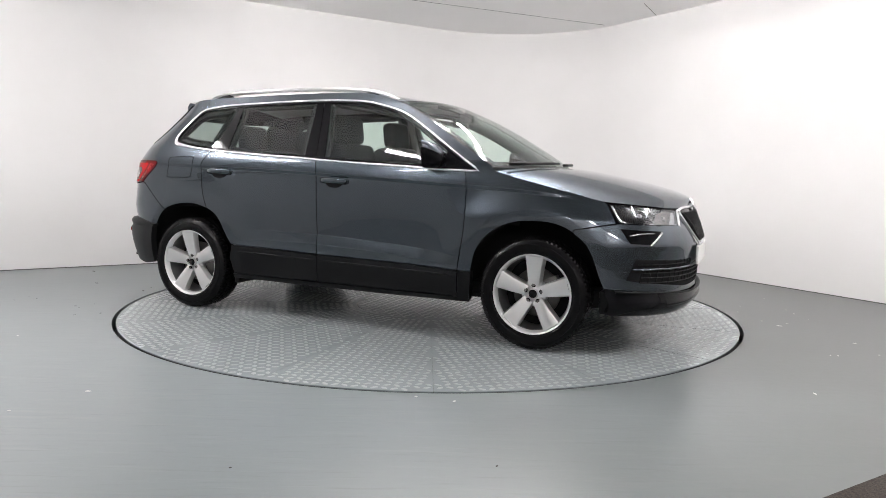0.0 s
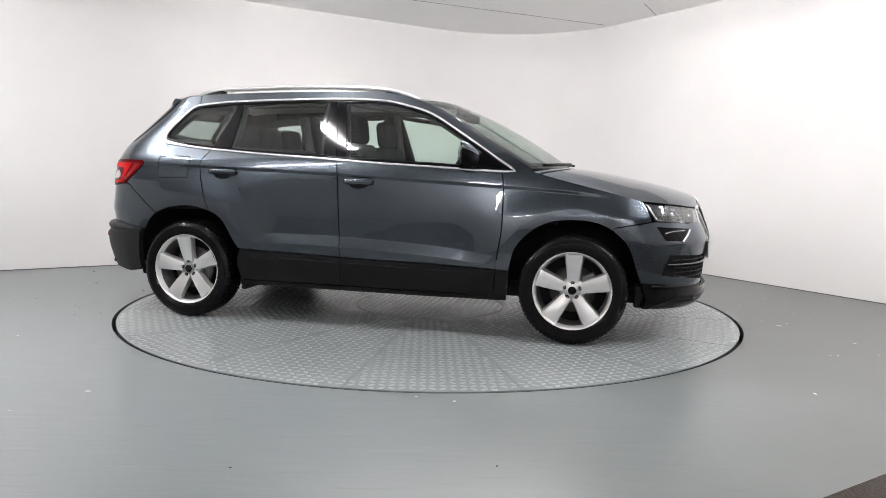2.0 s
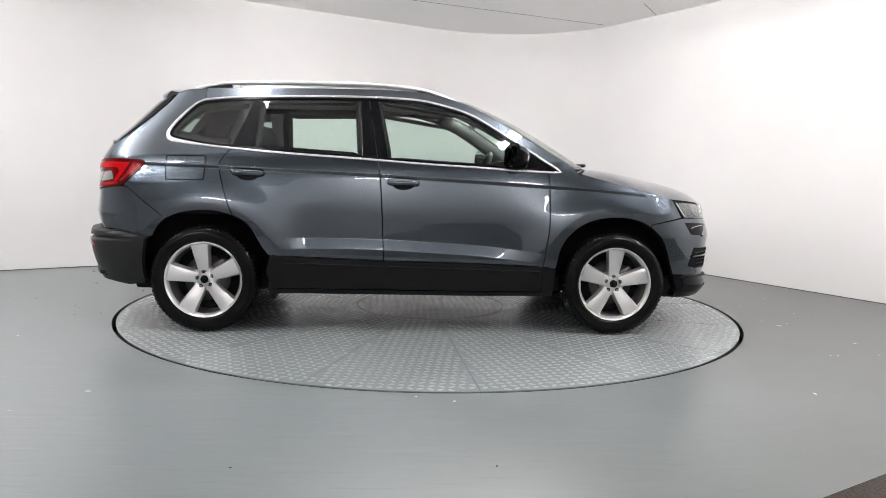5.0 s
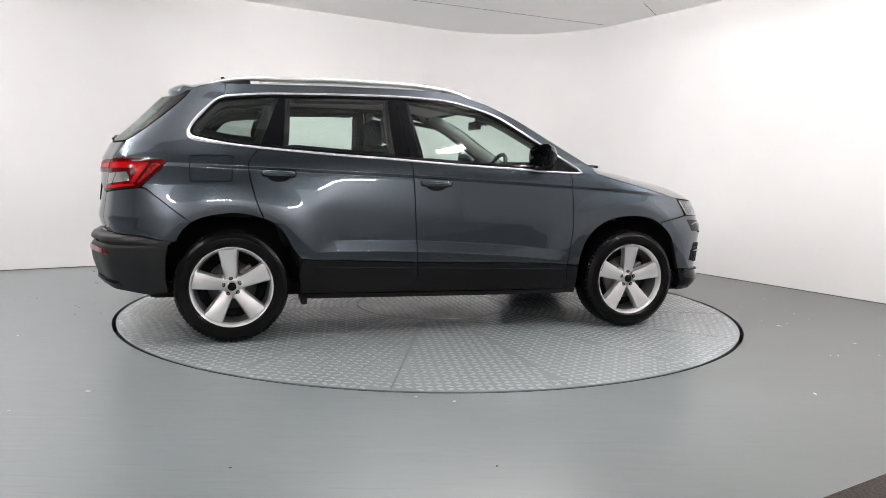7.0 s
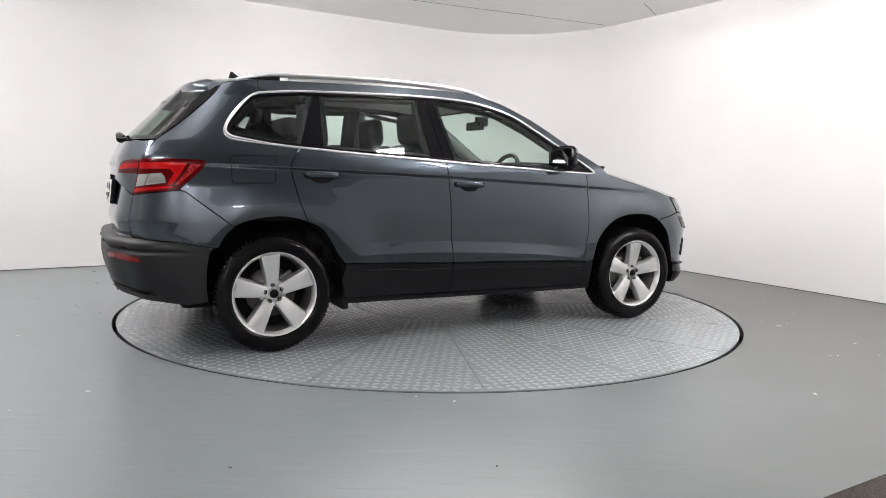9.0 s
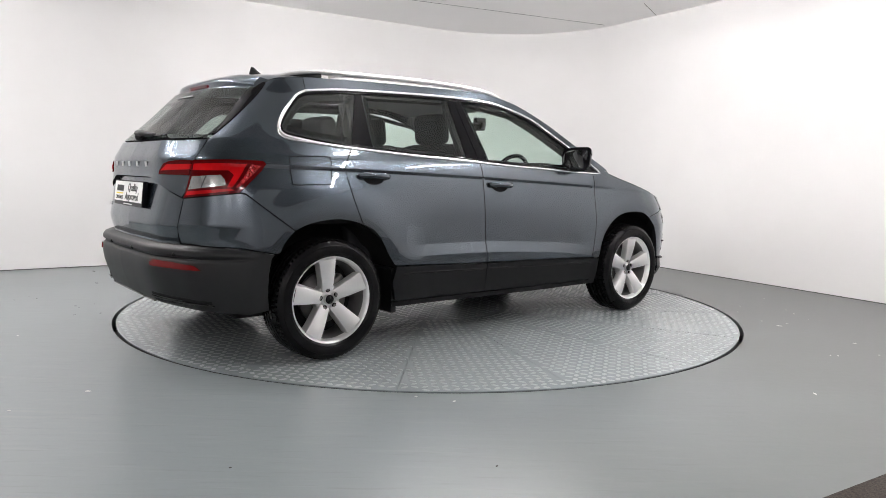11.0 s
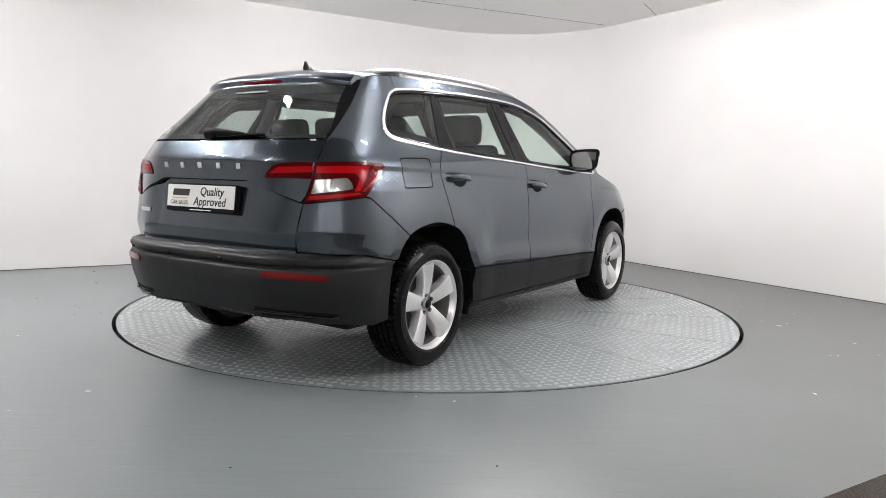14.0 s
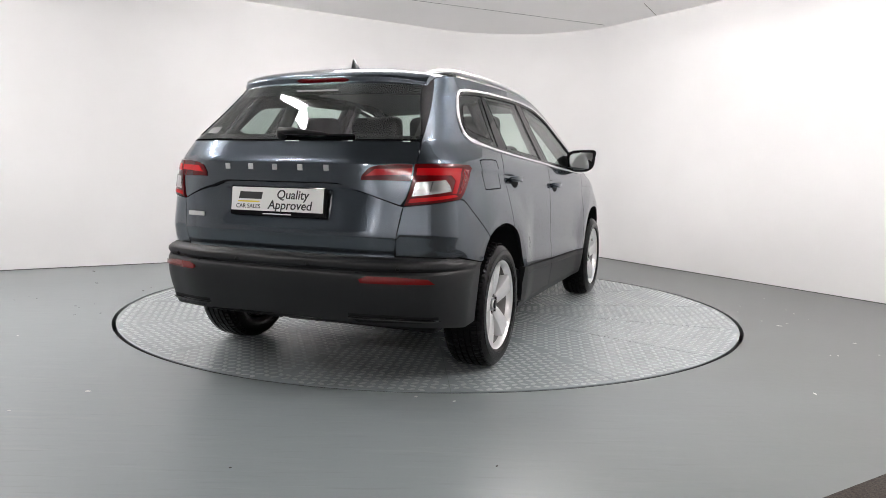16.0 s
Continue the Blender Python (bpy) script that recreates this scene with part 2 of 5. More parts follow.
shoulder = Profile([(-2.1, 1.07), (-1.7, 1.066), (-1.2, 1.053), (-0.22, 1.02), (0.87, 0.969), (1.3, 0.945), (1.75, 0.91)])


def body(s, z):
    """A point of the car's right-hand skin (y to the side), s metres along the flank from its middle, z up."""
    px, py = float(np.interp(s, plan_s, plan[:, 0])), float(np.interp(s, plan_s, plan[:, 1]))
    w = side_w(z)
    if -1.0 < s < 1.0:
        zt = crease_top(s)
        zb = zt - 0.066
        d = 0.015 * smooth(-0.86, -0.62, s) * (1 - smooth(0.5, 0.9, s))
        w -= d * (min(1.0, max(0.0, (z - zb) / (zt - zb))) if z < zt else 1 - smooth(zt, zt + 0.4, z))
    zs = shoulder(s)
    if z < zs and -2.1 < s < 1.75:
        w -= 0.007 * min(1.0, (zs - z) / 0.02) * (1 - smooth(0.02, 0.26, zs - z)) * smooth(-2.1, -1.75, s) * (1 - smooth(1.3, 1.75, s))
    taper = 0.075 * smooth(0.6, 2.0, -px) * min(1.0, max(0.0, (z - 0.95) / 0.5)) + 0.1 * smooth(0.6, 2.0, px) * min(1.0, max(0.0, (z - 0.8) / 0.4))
    y = py * w / 0.89 * (1 - taper)
    for xc, r1 in ((1.319, 0.505), (-1.319, 0.49)):
        r = math.hypot(px - xc, z - 0.333)
        if r < r1:
            y += 0.010 - 0.06 * (r1 - r)
        elif r < r1 + 0.2:
            y += 0.010 * (1 - smooth(r1, r1 + 0.2, r))
    ledge = 0.045 * (1 - smooth(1.6, 2.1, -px)) * (1 - smooth(0.66, 0.72, z)) * smooth(0.586, 0.606, z)
    x = px + rear_x(z + ledge) * smooth(1.3, 2.17, -px) + front_x(z) * smooth(1.2, 2.0, px)
    return np.array([x, y, z])


roof_edge = Profile([(-1.95, 1.512), (-1.7, 1.535), (-1.38, 1.551), (-0.98, 1.562), (-0.4, 1.572), (0, 1.566), (0.16, 1.54), (0.283, 1.505), (0.42, 1.445), (0.546, 1.38), (0.734, 1.262), (0.922, 1.15), (1.04, 1.08)])
roof_mid = Profile([(-1.9, 1.52), (-1.72, 1.556), (-1.55, 1.583), (-1.37, 1.597), (-1.0, 1.604), (-0.6, 1.603), (0, 1.586), (0.2, 1.563), (0.42, 1.528)])
crest = Profile([(1.04, 1.06), (1.15, 1.03), (1.25, 1.005), (1.45, 0.965), (1.65, 0.926), (1.76, 0.898), (1.9, 0.886), (2.1, 0.87), (2.3, 0.857), (2.8, 0.852)])
hood_mid = Profile([(1.2, 1.09), (1.38, 1.077), (1.6, 1.04), (1.8, 1.0), (2.0, 0.948), (2.08, 0.915), (2.13, 0.885)])


def flank(p, side):
    return Vector((p[0], p[1] * side, p[2]))


def roof(u, v):
    s = -1.85 + v * (0.283 + 1.85)
    e = body(s, roof_edge(s))
    cx = e[0] + 0.12 * v - 0.03 * (1 - v)
    x = e[0] + (cx - e[0]) * (1 - abs(u) ** 2.2)
    return Vector((x, u * e[1], e[2] + (roof_mid(cx) - e[2]) * (1 - abs(u) ** 2.4)))


def windscreen(u, v):
    s = 1.04 + v * (0.283 - 1.04)
    e = body(s, roof_edge(s))
    cx, cz = 1.24 + v * (0.403 - 1.24), 1.085 + v * (1.533 - 1.085) + 0.035 * math.sin(math.pi * v)
    k = 1 - abs(u) ** 2.3
    return Vector((e[0] + (cx - e[0]) * k, u * e[1], e[2] + (cz - e[2]) * k))


def hood(u, v):
    s = 1.04 + (S_FRONT - 1.04) * (1 - (1 - v) ** 1.15)
    e = body(s, crest(s))
    cx = min(2.125, e[0] + 0.19 * (1 - smooth(0, 0.35, v)))
    k = 1 - abs(u) ** 2.6
    x = e[0] + (cx - e[0]) * k
    z = e[2] + max(0.0, hood_mid(x) - e[2]) * k
    return Vector((x, u * e[1], z))


from mathutils.geometry import delaunay_2d_cdt


# ---- car materials ----
PAINT = mat("grey_metallic_paint", (0.063, 0.078, 0.095), 0.26, 0.9, Coat_Weight=1.0, Coat_Roughness=0.02, Coat_IOR=1.5, Specular_Tint=(0.4, 0.43, 0.47, 1))
vary(PAINT, 900.0, (0.052, 0.066, 0.081), (0.076, 0.092, 0.11), 2.0)
BLACK = bump(mat("black_grained_plastic", (0.006, 0.0063, 0.007), 0.42, Specular_IOR_Level=0.15), 400.0, 0.15, 0.001)
BUMPER = bump(mat("charcoal_bumper_plastic", (0.011, 0.0118, 0.0128), 0.46, Specular_IOR_Level=0.28), 400.0, 0.15, 0.001)
GLOSS = mat("piano_black", (0.005, 0.005, 0.006), 0.06, Specular_IOR_Level=0.12)
DARK = mat("dark_inside", (0.01, 0.01, 0.011), 0.85, Specular_IOR_Level=0.1)
RUBBER = bump(mat("black_tyre_rubber", (0.005, 0.005, 0.0055), 0.22, Specular_IOR_Level=0.12), 150.0, 0.12, 0.001)
ALLOY = mat("silver_alloy", (0.74, 0.74, 0.74), 0.3, 0.75)
CHROME = mat("chrome_trim", (0.86, 0.86, 0.87), 0.26, 0.95)
SATIN = mat("satin_silver", (0.68, 0.68, 0.68), 0.3, 0.9)
BARREL = mat("shaded_alloy", (0.2, 0.2, 0.2), 0.45, 0.7)
DISC = mat("brake_steel", (0.17, 0.165, 0.16), 0.45, 0.9)
REDLENS = mat("red_lens", (0.38, 0.003, 0.005), 0.2, 0.0, Specular_IOR_Level=0.1, Coat_Weight=0.15, Coat_Roughness=0.03)
REDMID = mat("reflector_red", (0.15, 0.002, 0.003), 0.15, 0.0, Specular_IOR_Level=0.3, Coat_Weight=0.4)
REDDARK = mat("dark_red_lens", (0.08, 0.001, 0.002), 0.15, 0.0, Specular_IOR_Level=0.1, Coat_Weight=0.2, Coat_Roughness=0.03)
FACET = mat("faceted_red_lens", (0.34, 0.004, 0.006), 0.16, 0.25, Specular_IOR_Level=0.5, Coat_Weight=0.5)
bump(FACET, 75.0, 1.0, 0.02, 1.0)
CLEAR = mat("clear_lens", (0.45, 0.45, 0.45), 0.2, 0.8, Coat_Weight=0.5)
LAMPDARK = mat("lamp_bezel", (0.03, 0.031, 0.033), 0.18, 0.3, Coat_Weight=1.0)
REFLECT = mat("lamp_reflector", (0.5, 0.5, 0.51), 0.22, 0.95)
WHITE = mat("plate_white", (0.78, 0.78, 0.76), 0.35)
INK = mat("plate_ink", (0.02, 0.02, 0.02), 0.5)
YELLOW = mat("plate_yellow", (0.75, 0.6, 0.05), 0.5)
CLOTH = mat("charcoal_seat_cloth", (0.02, 0.0215, 0.024), 0.9, Specular_IOR_Level=0.15)
vary(CLOTH, 14.0, (0.017, 0.0185, 0.021), (0.024, 0.0255, 0.028), 3.0)
TRIMGREY = mat("dark_grey_trim", (0.016, 0.0165, 0.017), 0.7)
PILLAR = mat("grey_pillar_trim", (0.11, 0.112, 0.112), 0.8)
LINER = mat("grey_headlining", (0.3, 0.303, 0.3), 0.9)


def glass_mat(name, tint, gloss_rough=0.01):
    m = bpy.data.materials.new(name)
    m.use_nodes = True
    t = m.node_tree
    t.nodes.remove(t.nodes["Principled BSDF"])
    out = t.nodes["Material Output"]
    clear, shine, mix, edge = (node(m, "ShaderNodeBsdfTransparent"), node(m, "ShaderNodeBsdfGlossy"), node(m, "ShaderNodeMixShader"), node(m, "ShaderNodeLayerWeight", Blend=0.5))
    clear.inputs["Color"].default_value = (*tint, 1)
    shine.inputs["Roughness"].default_value = gloss_rough
    power, scale = node(m, "ShaderNodeMath"), node(m, "ShaderNodeMath")
    power.operation, scale.operation = "POWER", "MULTIPLY_ADD"
    power.inputs[1].default_value, scale.inputs[1].default_value, scale.inputs[2].default_value = 5.0, 0.9, 0.065
    t.links.new(edge.outputs["Facing"], power.inputs[0])
    t.links.new(power.outputs[0], scale.inputs[0])
    t.links.new(scale.outputs[0], mix.inputs["Fac"])
    t.links.new(clear.outputs[0], mix.inputs[1])
    t.links.new(shine.outputs[0], mix.inputs[2])
    t.links.new(mix.outputs[0], out.inputs["Surface"])
    return m


GLASS = glass_mat("green_tinted_glass", (0.82, 0.92, 0.87))
REARGLASS = glass_mat("dark_tinted_glass", (0.55, 0.62, 0.59))
MIRROR = mat("mirror_glass", (0.16, 0.17, 0.17), 0.03, 1.0)
LENS = glass_mat("clear_cover", (0.9, 0.92, 0.93))

car = tagged(new("car"), "dark grey metallic five-door SUV with silver alloy wheels on the turntable", "car")


# ---- panels on the car's skin ----
def inside(poly, x, y):
    hit, j = False, len(poly) - 1
    for i in range(len(poly)):
        (xi, yi), (xj, yj) = poly[i], poly[j]
        if (yi > y) != (yj > y) and x < (xj - xi) * (y - yi) / (yj - yi) + xi:
            hit = not hit
        j = i
    return hit


def area(poly):
    return sum(a[0] * b[1] - b[0] * a[1] for a, b in zip(poly, poly[1:] + poly[:1])) / 2


def dense(poly, step):
    out = []
    for a, b in zip(poly, poly[1:] + poly[:1]):
        n = max(1, int(math.hypot(b[0] - a[0], b[1] - a[1]) / step))
        out += [(a[0] + (b[0] - a[0]) * k / n, a[1] + (b[1] - a[1]) * k / n) for k in range(n)]
    return out


def clean(poly, tol=0.0015):
    out = []
    for q in poly:
        q = (float(q[0]), float(q[1]))
        if not out or math.hypot(q[0] - out[-1][0], q[1] - out[-1][1]) > tol:
            out.append(q)
    while len(out) > 3 and math.hypot(out[0][0] - out[-1][0], out[0][1] - out[-1][1]) <= tol:
        out.pop()
    if area(out) < 0:
        out.reverse()
    return out


def inset(poly, g):
    out, n = [], len(poly)
    for i in range(n):
        a, b, c = Vector(poly[i - 1]), Vector(poly[i]), Vector(poly[(i + 1) % n])
        d1, d2 = (b - a).normalized(), (c - b).normalized()
        n1, n2 = Vector((-d1.y, d1.x)), Vector((-d2.y, d2.x))
        m = (n1 + n2)
        m = m.normalized() if m.length > 1e-6 else n1
        k = g / max(0.45, m.dot(n1))
        out.append((b.x + m.x * k, b.y + m.y * k))
    return out


def side_map(s, z):
    p = body(s, z)
    return Vector((p[0], -p[1], p[2]))


def recess_line(h):
    """The height of the edge over the number plate recess."""
    return 0.984 - 0.035 * smooth(0.31, 0.445, abs(h)) - 0.062 * min(1, max(0, (abs(h) - 0.445) / 0.192))


def rear_map(h, z):
    """h metres from the tail's middle, positive to the car's right."""
    p = body(S_REAR + abs(h), z)
    return Vector((p[0], -math.copysign(p[1], h), z))


def recess_map(h, z):
    """The tailgate below that edge, set back under it."""
    v = rear_map(h, z)
    v.x += 0.024 * (1 - smooth(0.36, 0.63, abs(h))) * min(1.0, max(0.0, (z - 0.752) / 0.2))
    return v


def front_map(h, z):
    """h metres from the nose's middle, positive to the car's left."""
    p = body(S_FRONT - abs(h), z)
    return Vector((p[0], math.copysign(p[1], h), z))


def normal_at(fn, a, b):
    e = 0.002
    n = (fn(a + e, b) - fn(a - e, b)).cross(fn(a, b + e) - fn(a, b - e))
    return n.normalized() if n.length > 0 else Vector((0, 0, 1))


# lines along which the flank is folded, and the rims of the wheel arches
FOLDS = [(-0.95, 0.95, crease_top), (-0.95, 0.95, lambda s: crease_top(s) - 0.066), (-2.05, 1.7, shoulder), (-2.05, 1.7, lambda s: shoulder(s) - 0.02)]
ARCHES = [(1.319, 0.505), (-1.319, 0.49)]


def skin(name, poly, fn, material, parent, label="", proud=0.0, depth=0.016, grid=0.03, gap=0.0, mirror=False):
    """One sheet of the skin with a turned-in edge, from its outline. mirror: the same on the car's other side."""
    poly = clean(poly)
    if gap:
        poly = inset(poly, gap)
    edge = dense(poly, grid)
    x0, x1 = min(q[0] for q in edge), max(q[0] for q in edge)
    z0, z1 = min(q[1] for q in edge), max(q[1] for q in edge)
    pts = [Vector(q) for q in edge]
    arr = np.array(edge)
    for i in range(1, int((x1 - x0) / grid) + 1):
        for k in range(1, int((z1 - z0) / grid) + 1):
            a, b = x0 + i * grid, z0 + k * grid
            if fn is side_map and any(abs(b - f(a)) < 0.011 for lo, hi, f in FOLDS if lo < a < hi):
                continue
            if fn is side_map and min(abs(math.hypot(a - xc, b - 0.333) - rc) for xc, rc in ARCHES) < 0.009:
                continue
            if inside(edge, a, b) and np.min(np.hypot(arr[:, 0] - a, arr[:, 1] - b)) > grid * 0.45:
                pts.append(Vector((a, b)))
    if fn is side_map:
        extra = [(a, f(a) + o) for lo, hi, f in FOLDS for a in np.arange(lo, hi, 0.02) for o in (-0.003, 0.003)]
        extra += [(xc + (rc + o) * math.cos(t), 0.333 + (rc + o) * math.sin(t)) for xc, rc in ARCHES for t in np.linspace(0, math.pi, 80) for o in (-0.003, 0.003)]
        for a, b in extra:
            if x0 < a < x1 and z0 < b < z1 and inside(edge, a, b) and np.min(np.hypot(arr[:, 0] - a, arr[:, 1] - b)) > 0.006:
                pts.append(Vector((a, b)))
    n = len(edge)
    co, _, faces, _, _, _ = delaunay_2d_cdt(pts, [(i, (i + 1) % n) for i in range(n)], [], 1, 1e-5)
    verts, normals = [], []
    for q in co:
        m = normal_at(fn, q.x, q.y)
        normals.append(m)
        verts.append(fn(q.x, q.y) + m * proud)
    tri = []
    for f in faces:
        a, b, c = (co[k] for k in f[:3])
        tri.append(tuple(f) if (b - a).cross(c - a) > 0 else tuple(reversed(f)))
    count = len(verts)
    for q in edge:
        m, v = normal_at(fn, *q), fn(*q)
        verts += [v + m * proud, v + m * (proud - depth)]
        normals += [Vector((0, 0, 0)), Vector((0, 0, 0))]
    for i in range(n):
        j = (i + 1) % n
        tri.append((count + 2 * i, count + 2 * i + 1, count + 2 * j + 1, count + 2 * j))
    made = []
    for flip in ((False, True) if mirror else (False,)):
        sign = -1 if flip else 1
        ob = mesh_part(name, [(v.x, v.y * sign, v.z) for v in verts], [tuple(reversed(f)) for f in tri] if flip else tri, material, parent if not isinstance(parent, (list, tuple)) else parent[int(flip)], label)
        finish(ob)
        # turned-in edges are coloured dark, so the gap's shade lies in the material
        if material is PAINT:
            ob.data.materials.append(DARK)
            for f in ob.data.polygons[len(ob.data.polygons) - n:]:
                f.material_index = 1
        ob.data.normals_split_custom_set_from_vertices([(m.x, m.y * sign, m.z) for m in normals])
        made.append(ob)
    return made if mirror else made[0]


def ribbon(name, line, fn, width, material, parent, proud=0.004, high=0.006, closed=False, label="", mirror=False, taper=None):
    """A raised strip along a line on the skin, to the left of its direction."""
    line = clean(line) if closed else [(float(a), float(b)) for a, b in line]
    n = len(line)
    verts, faces = [], []
    for i in range(n):
        a, b, c = Vector(line[i - 1] if closed or i else line[0]), Vector(line[i]), Vector(line[(i + 1) % n] if closed or i < n - 1 else line[-1])
        d = (c - b).normalized() + (b - a).normalized()
        d = d.normalized() if d.length > 1e-9 else Vector((1, 0))
        o = Vector((-d.y, d.x))
        w = width * (taper(i / (n - 1)) if taper else 1)
        for k, (f, h) in enumerate(((0, -0.004), (0.0, proud), (0.25, proud + high), (0.75, proud + high), (1.0, proud), (1.0, -0.004))):
            q = b + o * w * f
            verts.append(fn(q.x, q.y) + normal_at(fn, q.x, q.y) * h)
    for i in range(n if closed else n - 1):
        j = (i + 1) % n
        for k in range(5):
            faces.append((6 * i + k, 6 * j + k, 6 * j + k + 1, 6 * i + k + 1))
    made = []
    for flip in ((False, True) if mirror else (False,)):
        sign = -1 if flip else 1
        ob = mesh_part(name, [(v.x, v.y * sign, v.z) for v in verts], [tuple(reversed(f)) for f in faces] if flip else faces, material, parent if not isinstance(parent, (list, tuple)) else parent[int(flip)], label)
        finish(ob)
        made.append(ob)
    return made


def sym(half):
    """A whole outline from its right half, which starts and ends on the middle line."""
    return list(half) + [(-a, b) for a, b in reversed(half)]


def patch(name, fn, nu, nv, material, parent, label="", u0=-1.0, u1=1.0, v0=0.0, v1=1.0, off=0.0):
    verts, faces = [], []
    for i in range(nv + 1):
        for k in range(nu + 1):
            u, v = u0 + (u1 - u0) * k / nu, v0 + (v1 - v0) * i / nv
            verts.append(fn(u, v) + Vector((0, 0, off)))
    w = nu + 1
    for i in range(nv):
        for k in range(nu):
            faces.append((i * w + k, i * w + k + 1, (i + 1) * w + k + 1, (i + 1) * w + k))
    bm = bmesh.new()
    vs = [bm.verts.new(v) for v in verts]
    for f in faces:
        bm.faces.new([vs[k] for k in f])
    bmesh.ops.remove_doubles(bm, verts=bm.verts, dist=0.0004)
    ob = part(name, bm, material, parent, label, True)
    if sum(f.normal.z for f in ob.data.polygons) < 0:
        ob.data.flip_normals()
    return ob


# outlines shared by neighbouring panels
B_LINE = catmull([(-0.235, 1.125), (-0.216, 0.98), (-0.2, 0.69), (-0.19, 0.473)], 5)
F_LINE = catmull([(0.857, 1.065), (0.873, 0.969), (0.875, 0.72), (0.858, 0.577), (0.839, 0.446)], 5)
R_LINE = catmull([(-1.147, 1.175), (-1.213, 1.085), (-1.219, 1.03), (-1.195, 0.921), (-1.168, 0.831), (-1.133, 0.745)], 5)
ARCH_F = catmull([(0.925, 0.438), (0.962, 0.582), (1.047, 0.688), (1.167, 0.75), (1.308, 0.768), (1.453, 0.757), (1.561, 0.706), (1.652, 0.605), (1.722, 0.456), (1.75, 0.395)], 6)
ARCH_R = catmull([(-1.70, 0.313), (-1.69, 0.504), (-1.62, 0.655), (-1.504, 0.743), (-1.302, 0.776), (-1.133, 0.745), (-1.036, 0.685), (-0.961, 0.563), (-0.915, 0.499)], 6)
BELT = catmull([(0.935, 1.06), (0.736, 1.066), (0.378, 1.084), (0.015, 1.1), (-0.353, 1.123), (-0.726, 1.142), (-1.111, 1.168), (-1.322, 1.187), (-1.5, 1.214)], 5)
DLO_TOP = catmull([(-1.352, 1.468), (-1.177, 1.486), (-0.976, 1.497), (-0.397, 1.512), (-0.018, 1.503), (0.172, 1.471), (0.361, 1.413), (0.549, 1.304), (0.66, 1.233), (0.806, 1.138), (0.935, 1.06)], 5)
DLO_REAR = catmull([(-1.5, 1.214), (-1.57, 1.229), (-1.602, 1.262), (-1.57, 1.325), (-1.44, 1.432), (-1.352, 1.468)], 5)
HATCH = catmull([(-1.86, 1.515), (-1.88, 1.458), (-1.97, 1.32), (-2.044, 1.186), (-2.107, 1.06), (-2.184, 0.884), (-2.22, 0.718), (-2.236, 0.648)], 5)
SEAM_R = [(-1.556, 0.724), (-1.842, 0.913)]


def near(line, a, b, axis=0):
    return [q for q in line if min(a, b) - 1e-6 <= q[axis] <= max(a, b) + 1e-6]


belt_at = lambda s: (s, float(np.interp(s, [q[0] for q in BELT][::-1], [q[1] for q in BELT][::-1])))
dlo_at = lambda s: (s, float(np.interp(s, [q[0] for q in DLO_TOP], [q[1] for q in DLO_TOP])))

# doors
poly = B_LINE[1:] + [(0.394, 0.462)] + F_LINE[::-1] + near(BELT, 0.84, -0.22)
front_door = skin("front_door", [belt_at(-0.235)] + poly, side_map, PAINT, car, gap=0.0034, grid=0.019, mirror=True)
poly = R_LINE[1:] + ARCH_R[31:] + [(-0.19, 0.473)] + B_LINE[::-1][1:] + near(BELT, -0.25, -1.13)
rear_door = skin("rear_door", [belt_at(-1.147)] + poly, side_map, PAINT, car, gap=0.0034, grid=0.019, mirror=True)
CLAD = [(0.394, 0.46), (-0.19, 0.471)]
skin("cladding", [(-0.19, 0.471), (-0.193, 0.40), (-0.195, 0.285), (0.4, 0.28), (0.832, 0.282), (0.838, 0.443), (0.394, 0.46)], side_map, BLACK, front_door, "black plastic lower cladding", 0.004, 0.03, 0.03, 0.002, True)
skin("cladding", [(-0.905, 0.497), (-0.19, 0.471), (-0.193, 0.40), (-0.195, 0.285), (-0.565, 0.286), (-0.90, 0.29), (-0.93, 0.40)], side_map, BLACK, rear_door, "black plastic lower cladding", 0.004, 0.03, 0.03, 0.002, True)
for d, a, b in ((front_door, -0.17, 0.82), (rear_door, -0.86, -0.22)):
    ribbon("cladding_rib", [(a + (b - a) * k / 12, 0.425 - 0.022 * (a + (b - a) * k / 12)) for k in range(13)], side_map, 0.012, BLACK, d, 0.003, 0.004, mirror=True)
skin("sill", [(-0.92, 0.284), (-0.4, 0.279), (0.4, 0.274), (0.835, 0.276), (0.842, 0.440), (0.925, 0.435), (0.91, 0.25), (0.4, 0.245), (-0.4, 0.25), (-0.91, 0.255)], side_map, BLACK, car, "black plastic sill", 0.0, 0.06, 0.04, 0.0, True)
# fender and quarter
front_arch = [q for q in ARCH_F if q[0] < 1.562]
poly = F_LINE + front_arch + [(1.562, 0.728), (1.69, 0.752), (1.82, 0.773), (1.799, 0.885), (1.76, 0.905)] + [(s, crest(s)) for s in np.linspace(1.7, 1.06, 18)] + [(1.036, 1.078), (0.96, 1.072), (0.9, 1.068)]
fender = skin("fender", poly, side_map, PAINT, car, gap=0.0034, grid=0.019, mirror=True)
rear_arch = [q for q in ARCH_R if -1.545 < q[0] < -1.14]
poly = R_LINE + rear_arch[::-1] + [(-1.552, 0.722)] + [(-1.829, 0.913), (-1.862, 0.92), (-1.715, 1.058), (-1.724, 1.079), (-1.9, 1.083), (-2.1, 1.08)] + [q for q in HATCH[::-1] if q[1] > 1.085] + [(-1.84, 1.522), (-1.65, 1.538), (-1.352, 1.552)] + DLO_REAR[::-1] + near(BELT, -1.15, -1.56)[::-1]
quarter = skin("quarter_panel", poly, side_map, PAINT, car, gap=0.003, grid=0.019, mirror=True)
